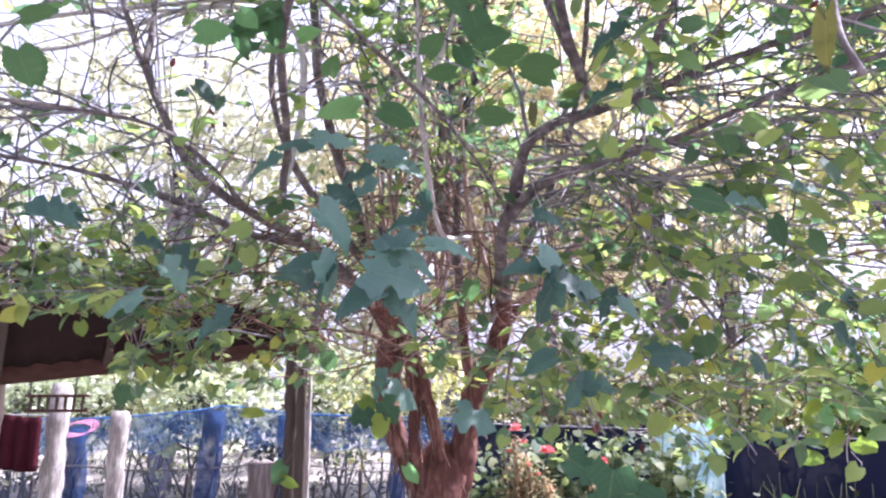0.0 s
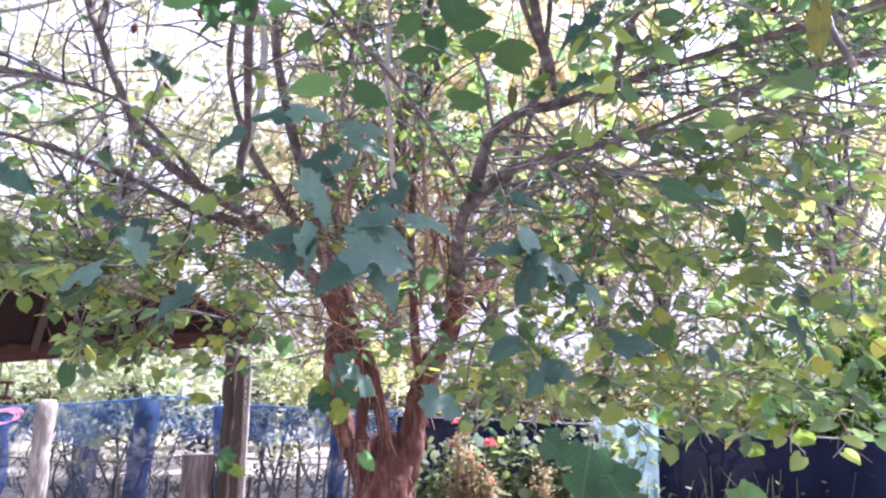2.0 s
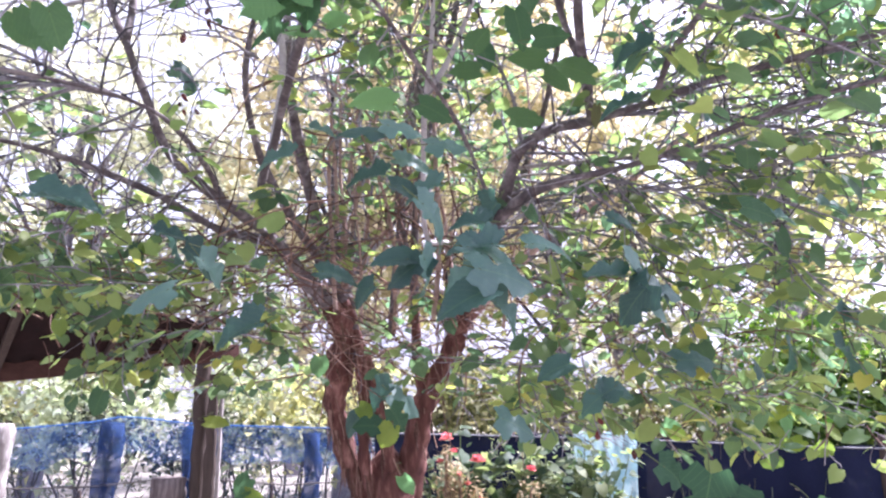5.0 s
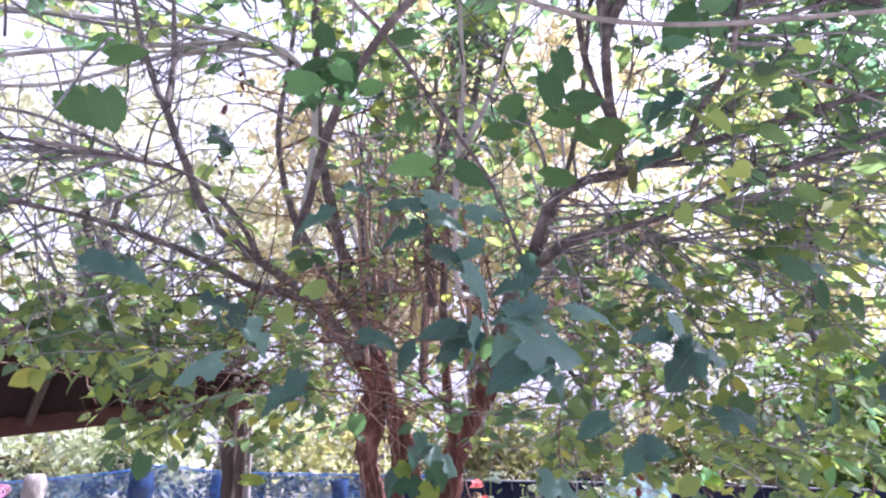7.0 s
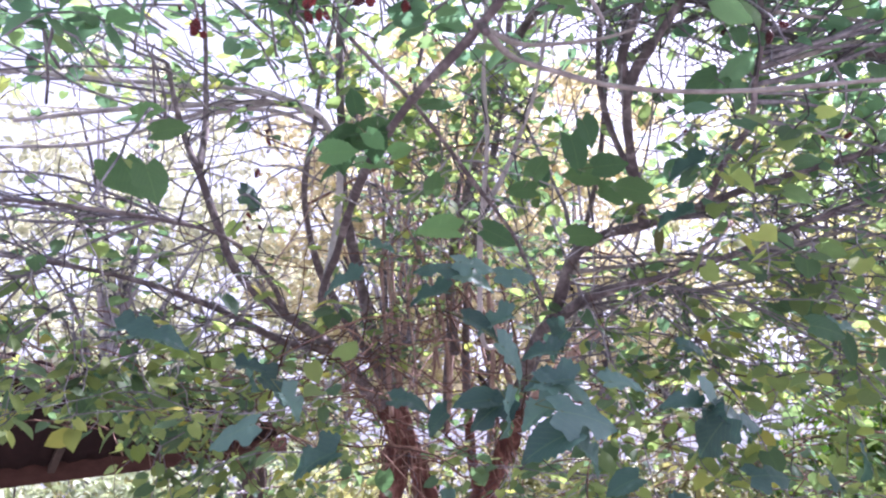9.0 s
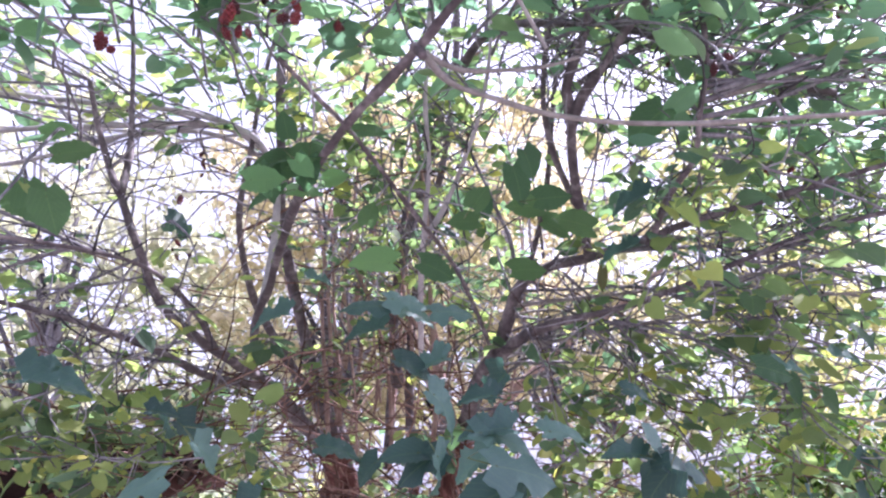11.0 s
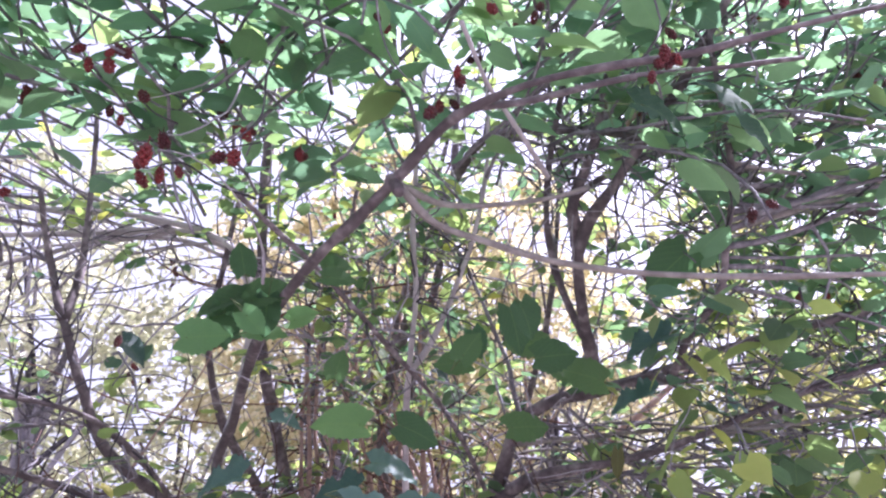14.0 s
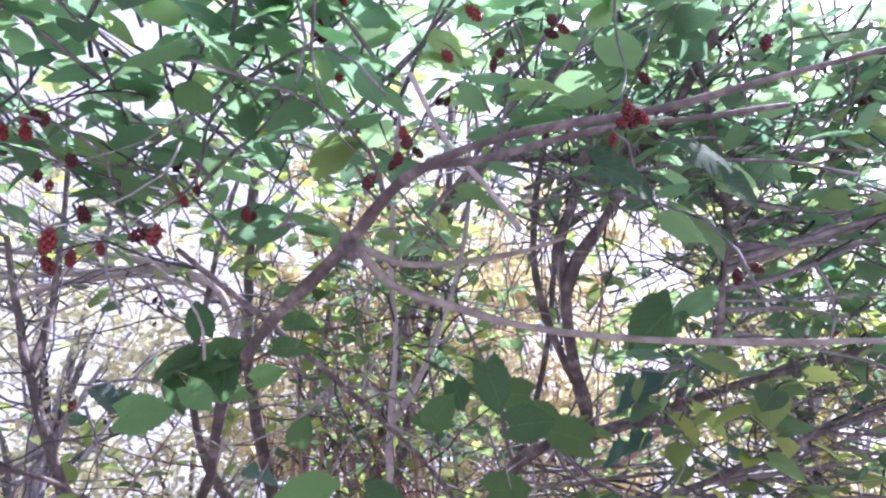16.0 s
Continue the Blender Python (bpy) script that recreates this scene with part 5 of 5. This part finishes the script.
        branch(o, (1, rnd.uniform(-0.25, 0.4), rnd.uniform(0.0, 0.34)), rnd.uniform(0.9, 1.9), rnd.uniform(0.005, 0.011), 0.10, 0.060, 0.15, 0.25, 0.20, M_PALE_TWIG if rnd.random() < 0.5 else M_TWIG, side_twigs=4, wander=0.06)
    for _ in range(14):
        o = from_limb(rnd.choice(["right_limb", "back_limb", "right_shoot"]), 0.5, 0.95)
        branch(o, (rnd.uniform(0.3, 1), rnd.uniform(-0.5, 0.3), rnd.uniform(0.2, 0.9)), rnd.uniform(0.6, 1.3), rnd.uniform(0.003, 0.007), 0.09, 0.062, 0.25, 0.3, 0.34)
    for _ in range(28):
        o = from_limb(rnd.choice(["right_limb", "lower_limb", "upright_limb", "centre_limb"]), 0.35, 0.95)
        branch(o, (rnd.uniform(0.5, 1), rnd.uniform(-0.2, 0.35), rnd.uniform(-0.25, 0.4)), rnd.uniform(0.9, 1.9), rnd.uniform(0.003, 0.008), 0.09, 0.056, 0.3, 0.2, 0.40)
    # drooping leafy skirt on the right
    for _ in range(24):
        o = from_limb(rnd.choice(["lower_limb", "right_limb"]), 0.28, 0.75)
        branch(o + Vector((0, 0, -0.03)), (rnd.uniform(0.1, 1.1), rnd.uniform(-0.5, 0.6), rnd.uniform(-0.75, -0.1)), rnd.uniform(0.6, 1.4), rnd.uniform(0.003, 0.006), 0.085, 0.066, 0.3, 0.25, 0.38)
    for _ in range(26):
        o = Vector((rnd.uniform(0.25, 1.5), rnd.uniform(1.9, 3.3), rnd.uniform(1.6, 2.1)))
        branch(o, (rnd.uniform(-0.2, 1.0), rnd.uniform(-0.6, 0.5), rnd.uniform(-0.25, 0.1)), rnd.uniform(0.4, 0.9), rnd.uniform(0.002, 0.005), 0.075, 0.062, 0.25, 0.0, 0.5)
    # dense low tiers of small leaves on both sides
    for _ in range(28):
        o = Vector((rnd.uniform(0.2, 1.75), rnd.uniform(2.0, 3.3), rnd.uniform(1.58, 2.08)))
        branch(o, (rnd.uniform(-0.6, 1.0), rnd.uniform(-0.7, 0.5), rnd.uniform(-0.3, 0.15)), rnd.uniform(0.35, 0.8), rnd.uniform(0.002, 0.0045), 0.06, 0.056, 0.25, 0.0, 0.6, M_RED_TWIG, 4)
    for _ in range(28):
        o = Vector((rnd.uniform(-2.0, -0.35), rnd.uniform(1.9, 3.1), rnd.uniform(1.70, 2.14)))
        o.z = max(o.z, 1.92) if o.x < -0.95 else o.z
        branch(o, (rnd.uniform(-1.0, 0.5) if o.x > -0.95 else rnd.uniform(-0.4, 0.4), rnd.uniform(-0.6, 0.5), rnd.uniform(-0.2, 0.15) if o.x > -0.95 else rnd.uniform(0.05, 0.3)), rnd.uniform(0.35, 0.8), rnd.uniform(0.002, 0.004), 0.055, 0.046, 0.25, 0.0, 0.62, M_RED_TWIG if rnd.random() < 0.5 else M_TWIG, 4)
    # leaves about the heads of the limbs
    for _ in range(22):
        o = Vector((rnd.uniform(-0.7, 0.75), rnd.uniform(1.95, 2.9), rnd.uniform(2.45, 3.15)))
        branch(o, (rnd.gauss(0, 0.8), rnd.uniform(-0.8, 0.3), rnd.gauss(0.1, 0.5)), rnd.uniform(0.35, 0.7), rnd.uniform(0.002, 0.004), 0.065, 0.058, 0.2, 0.0, 0.5, M_TWIG, 3)
    for _ in range(52):
        o = Vector((rnd.uniform(0.35, 2.0), rnd.uniform(1.7, 2.9), rnd.uniform(2.75, 3.45)))
        branch(o, (rnd.uniform(-0.3, 1.0), rnd.uniform(-0.7, 0.3), rnd.gauss(0.05, 0.4)), rnd.uniform(0.4, 0.9), rnd.uniform(0.003, 0.006), 0.06, 0.058, 0.2, 0.0, 0.5, M_TWIG, 4)
    # a few low hanging twigs in front of the net
    for _ in range(14):
        o = Vector((rnd.uniform(0.3, 1.35), rnd.uniform(1.9, 2.7), rnd.uniform(1.50, 1.68)))
        branch(o, (rnd.uniform(-0.3, 0.8), rnd.uniform(-0.5, 0.3), rnd.uniform(-0.6, -0.2)), rnd.uniform(0.25, 0.5), rnd.uniform(0.002, 0.0035), 0.05, 0.062, 0.2, 0.0, 0.7, M_RED_TWIG, 3)
    # straight stems at the back of the crown, in bark painted as sunlit
    for _ in range(30):
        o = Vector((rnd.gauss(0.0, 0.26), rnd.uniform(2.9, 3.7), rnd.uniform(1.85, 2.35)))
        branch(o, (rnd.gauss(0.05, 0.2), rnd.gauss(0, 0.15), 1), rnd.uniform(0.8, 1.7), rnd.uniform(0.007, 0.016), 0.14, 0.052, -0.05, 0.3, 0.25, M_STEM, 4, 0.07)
    # shoots to the left
    for _ in range(34):
        o = from_limb(rnd.choice(["left_limb", "left_low_limb", "left_high_limb", "left_arc", "left_fork"]), 0.55, 0.98)
        branch(o, (-1, rnd.uniform(-0.4, 0.7), rnd.uniform(-0.1, 0.6)), rnd.uniform(0.7, 1.6), rnd.uniform(0.003, 0.008), 0.10, 0.056, 0.35, 0.25, 0.30, wander=0.12)
    for _ in range(8):
        o = from_limb("left_arc", 0.3, 0.7)
        branch(o, (-1, rnd.uniform(-0.15, 0.3), rnd.uniform(-0.15, 0.2)), rnd.uniform(0.7, 1.3), rnd.uniform(0.007, 0.011), 0.14, 0.06, 0.05, 0.4, 0.15, M_PALE, 2, 0.03)
    for _ in range(24):
        o = Vector((rnd.uniform(-1.9, -0.7), rnd.uniform(1.9, 2.8), rnd.uniform(1.70, 2.0)))
        o.z = max(o.z, 1.92) if o.x < -0.95 else o.z
        branch(o, (rnd.uniform(-1.0, 0.3), rnd.uniform(-0.5, 0.5), rnd.uniform(-0.2, 0.15)), rnd.uniform(0.4, 0.9), rnd.uniform(0.002, 0.005), 0.075, 0.058, 0.25, 0.0, 0.5)
    # leafy skirt on the left
    for _ in range(20):
        o = from_limb(rnd.choice(["left_limb", "left_low_limb"]), 0.45, 0.95)
        branch(o + Vector((0, 0, -0.02)), (rnd.uniform(-1.1, 0.1), rnd.uniform(-0.4, 0.7), rnd.uniform(-0.6, -0.05)), rnd.uniform(0.5, 1.2), rnd.uniform(0.003, 0.006), 0.08, 0.058, 0.3, 0.2, 0.62)
    # upright shoots in the middle
    for _ in range(38):
        o = from_limb(rnd.choice(["upright_limb", "middle_limb", "centre_limb", "back_limb", "right_limb", "left_limb"]), 0.35, 0.8)
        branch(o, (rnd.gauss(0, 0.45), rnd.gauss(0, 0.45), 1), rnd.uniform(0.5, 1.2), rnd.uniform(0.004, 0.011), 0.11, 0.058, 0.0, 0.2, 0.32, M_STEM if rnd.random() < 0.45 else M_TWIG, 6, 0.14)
    # shoots to the front
    for _ in range(12):
        o = from_limb(rnd.choice(["right_limb", "left_limb", "dark_limb", "lower_limb"]), 0.4, 0.85)
        branch(o, (rnd.gauss(0, 0.6), -1, rnd.uniform(-0.5, 0.5)), rnd.uniform(0.4, 1.0), rnd.uniform(0.003, 0.005), 0.085, 0.070, 0.4, 0.2, 0.55)
    # and to the back
    for _ in range(30):
        o = from_limb(rnd.choice(["centre_limb", "middle_limb", "upright_limb", "right_limb", "left_limb"]), 0.3, 0.7)
        branch(o, (rnd.gauss(0, 0.8), rnd.uniform(0.2, 1.0), rnd.uniform(-0.3, 0.8)), rnd.uniform(0.7, 1.5), rnd.uniform(0.004, 0.008), 0.08, 0.056, 0.3, 0.1, 0.50, M_RED_TWIG)
    # tangle of reddish twigs over the fork of the trunk
    tangle = Shape()
    for _ in range(150):
        o = Vector((rnd.gauss(-0.05, 0.28), rnd.uniform(2.7, 3.6), rnd.uniform(1.75, 2.5)))
        sub = shoot(o, (rnd.gauss(0, 1), rnd.gauss(0, 0.6), rnd.gauss(0.2, 0.7)), rnd.uniform(0.2, 0.6), rnd, 0.2, 0.25, 6)
        if len(sub) > 2:
            tangle.tube(sub, taper(len(sub), rnd.uniform(0.002, 0.005), 0.0015), 4)
    for _ in range(300):
        right = rnd.random() < 0.5
        o = Vector((rnd.uniform(0.3, 1.4), rnd.uniform(2.1, 3.2), rnd.uniform(1.58, 2.15))) if right else Vector((rnd.uniform(-1.4, -0.3), rnd.uniform(2.1, 3.2), rnd.uniform(1.75, 2.25)))
        sub = shoot(o, (rnd.gauss(0, 1), rnd.gauss(0, 0.6), rnd.gauss(0.1, 0.4)), rnd.uniform(0.2, 0.55), rnd, 0.2, 0.22, 6)
        if len(sub) > 2:
            tangle.tube(sub, taper(len(sub), rnd.uniform(0.0018, 0.004), 0.0012), 4)
    under("twig_tangle", tangle, M_RED_TWIG, tree, "tangled reddish dry twigs", kind="stuff")
    # fine dry twigs through the crown
    fine = Shape()
    for _ in range(720):
        name = rnd.choice(list(paths))
        o = from_limb(name, 0.3, 1.0)
        if (o - CLOSE).length < 1.35:
            continue
        w = Vector((rnd.gauss(0, 1), rnd.gauss(0, 0.8), rnd.gauss(0.1, 0.7)))
        sub = shoot(o, w, rnd.uniform(0.15, 0.5), rnd, 0.2, 0.34, 7)
        if len(sub) > 2:
            fine.tube(sub, taper(len(sub), rnd.uniform(0.0018, 0.0035), 0.001), 4)
    for sub, r in twigs:
        fine.tube(sub, taper(len(sub), max(r, 0.002), 0.0015), 4)
    under("twig_mass", fine, M_TWIG, tree, "many fine dry twigs", kind="stuff")
    # leafy fruiting sprays high over the front
    fruit = []
    for k in range(412):
        if k >= 392:
            o = Vector((rnd.uniform(0.05, 1.25), rnd.uniform(1.35, 1.9), rnd.uniform(3.05, 3.45)))
        elif k >= 374:
            o = Vector((rnd.uniform(-0.5, 0.25), rnd.uniform(1.45, 1.95), rnd.uniform(2.85, 3.25)))
        elif k >= 322:
            o = Vector((rnd.uniform(0.2, 1.7), rnd.uniform(1.5, 2.3), rnd.uniform(2.9, 3.4)))
        elif k >= 300:
            o = Vector((rnd.uniform(-1.2, 0.15), rnd.uniform(1.45, 2.0), rnd.uniform(2.75, 3.25)))
        elif 246 <= k < 276:
            o = Vector((rnd.uniform(0.0, 1.4), rnd.uniform(1.6, 2.6), rnd.uniform(3.0, 3.55)))
        elif 146 <= k < 168 or k >= 194:
            o = Vector((rnd.uniform(-1.0, 0.2), rnd.uniform(2.0, 3.2), rnd.uniform(2.8, 3.65)))
        elif k >= 112:
            o = Vector((rnd.uniform(0.5, 2.1), rnd.uniform(1.7, 3.0), rnd.uniform(2.9, 3.55)))
        elif k >= 86:
            o = Vector((rnd.uniform(-1.35, -0.5), rnd.uniform(1.5, 2.1), rnd.uniform(2.5, 2.95)))
        elif k < 56:
            o = Vector((rnd.uniform(-1.15, 0.15), rnd.uniform(1.2, 1.6), rnd.uniform(2.70, 3.1)))
        else:
            o = Vector((rnd.uniform(0.3, 1.6), rnd.uniform(1.3, 2.4), rnd.uniform(2.65, 3.4)))
        s = Shape()
        pts = shoot(o, (rnd.uniform(-0.8, 0.5), -1, rnd.uniform(-0.25, 0.15)), rnd.uniform(0.35, 0.7), rnd, 0.2, 0.15, 7)
        if len(pts) < 3:
            continue
        s.tube(pts, taper(len(pts), 0.0045, 0.002), 5)
        under("branch", s, M_TWIG, tree)
        foliate(pts, rnd, 0.048, 0.071 if k < 56 or 300 <= k < 322 or k >= 392 else 0.058, leaves, 0.0, 0.3, 0.68 if k < 56 else 0.5 if k >= 374 else 0.58 if k >= 226 else 0.45)
        if k % 7 == 0:
            q = rnd.choice(pts[1:])
            fruit.extend([q + Vector((rnd.uniform(-0.03, 0.03), rnd.uniform(-0.03, 0.03), -0.02 - 0.012 * j)) for j in range(rnd.randint(1, 3))])
    place_leaves(tree, leaves)
    place_fruit(tree, fruit)


def place_leaves(tree, leaves):
    base = Vector(tree.location)
    kinds = [M_LEAF_SKYLIT, M_LEAF, M_LEAF_YOUNG_LIT, M_LEAF_YELLOW, M_LEAF_LIME, M_LEAF_SHADED]
    meshes = {}
    for k, mat in enumerate(kinds):
        for j, (v, f, u) in enumerate(BIG_LEAVES):
            s = Shape()
            s.add([Vector(p) for p in v], f, u)
            meshes[k, j] = s.mesh("leaf", mat, True, True)
    rnd = random.Random(5)

    def single(at, axis, normal, size, kind):
        ob = new("leaf", meshes[kind, rnd.choice((1, 3, 4, 5, 4, 5)) if kind in (0, 5) else rnd.randrange(3)])
        ob.parent = tree
        ob.matrix_basis = Matrix.Translation(at - base) @ turn_to(axis, normal).to_4x4() @ Matrix.Diagonal((size, size * (0.5 if kind == 3 else 1.0), size, 1))

    for spray in SPRAYS:
        for x, y, z, size, yaw, rise, tilt, kind in spray:
            if kind == 0 and z > 1.45:
                rise, tilt = rise * 0.55, max(tilt, 50)
            elif kind == 0:
                tilt = 4
            ax = Vector((math.cos(radians(yaw)) * math.cos(radians(rise)), math.sin(radians(yaw)) * math.cos(radians(rise)), math.sin(radians(rise))))
            facing = Vector((0, -1, -0.1)) - ax * ax.dot(Vector((0, -1, -0.1)))
            turn = Matrix.Rotation(radians(tilt), 3, ax)
            back = Matrix.Rotation(radians(-tilt), 3, ax)
            normal = max(turn @ facing, back @ facing, key=lambda q: q.z if z > 1.45 else -q.x)
            at = Vector((x, y, z)) - ax * size * 0.38
            single(at, ax, normal, min(size, 0.135) * (0.6 if kind == 4 else 0.78 if kind == 0 else 0.72), kind)
            # a short stalk back into the crown
            s = Shape()
            s.tube([at + ax * 0.01, at - ax * 0.03 + Vector((0, 0.02, 0.01)), at + Vector((0.01, 0.09, 0.03))], [0.0011, 0.0009, 0.0009], 4)
            under("leaf_stalk", s, M_STALK, tree)
    leaves.sort(key=lambda l: l[0].y)
    for at, ax, nrm, size in leaves[:230]:
        # Most low leaves take the teal that carries the sky sheen.
        low = at.z < 2.05 and rnd.random() < 0.6
        # High leaves mostly take the brightened backlit colour.
        single(at, ax, nrm, size, 0 if low else 1 if rnd.random() < (0.1 if at.z > 2.4 else 0.8) else 2)
    rest, high = Shape(), Shape()
    # High front leaves go to the copy painted as backlit.
    for at, ax, nrm, size in leaves[230:]:
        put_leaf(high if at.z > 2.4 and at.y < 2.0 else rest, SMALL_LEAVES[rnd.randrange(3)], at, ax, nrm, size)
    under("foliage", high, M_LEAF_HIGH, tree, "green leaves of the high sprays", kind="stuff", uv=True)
    under("foliage", rest, M_LEAF_STUFF, tree, "heart-shaped green leaves, a few yellow", kind="stuff", uv=True)


def place_fruit(tree, extra):
    base = Vector(tree.location)
    s = Shape()
    rnd = random.Random(9)
    bead, ring = [], [(0, 0, 1)] + [(0.9 * math.cos(a), 0.9 * math.sin(a), 0.1) for a in np.linspace(0, 2 * math.pi, 6)[:-1]] + [(0, 0, -0.8)]
    faces = [(0, 1 + k, 1 + (k + 1) % 5) for k in range(5)] + [(6, 1 + (k + 1) % 5, 1 + k) for k in range(5)]
    for k in range(26):
        t = (k + 0.5) / 26
        a = k * 2.4
        w = 0.0062 * math.sin(math.pi * t) ** 0.6
        c = Vector((w * math.cos(a), w * math.sin(a), -0.026 * t))
        out = Vector((math.cos(a), math.sin(a), 0.5 - t)).normalized()
        m = turn_to(out.orthogonal(), out)
        s.add([c + m @ (Vector(p) * 0.0044) for p in ring], faces)
    s.tube([Vector((0, 0, 0.012)), Vector((0, 0, -0.004))], [0.0008, 0.0012], 4)
    me = s.mesh("berry", M_BERRY)
    stalks = Shape()
    for q in FRUIT:
        line = shoot(Vector(q) + Vector((0, 0, 0.008)), (rnd.gauss(0, 0.5), 0.8, 0.7), rnd.uniform(0.18, 0.34), rnd, 0.0, 0.18, 6)
        if len(line) > 2:
            stalks.tube(glide(line, 2), taper(2 * len(line) - 1, 0.0009, 0.0026), 4)
    under("fruit_twig", stalks, M_TWIG, tree, "thin fruiting twigs", kind="stuff")
    for i, p in enumerate([Vector(q) for q in FRUIT] + extra):
        for j in range(1 + i % 2):
            ob = new("berry", me)
            ob.parent = tree
            k = rnd.uniform(0.6, 0.95)
            ob.matrix_basis = Matrix.Translation(p - base + Vector((rnd.uniform(-0.014, 0.014), rnd.uniform(-0.014, 0.014), rnd.uniform(-0.012, 0.012)))) @ Euler((rnd.uniform(-0.7, 0.7), rnd.uniform(-0.7, 0.7), rnd.uniform(0, 6))).to_matrix().to_4x4() @ Matrix.Scale(k, 4)



build_ground()
build_blue_fence()
build_navy_fence()
build_shed()
build_background()
build_flowers()
build_garden_plants()
build_mulberry()
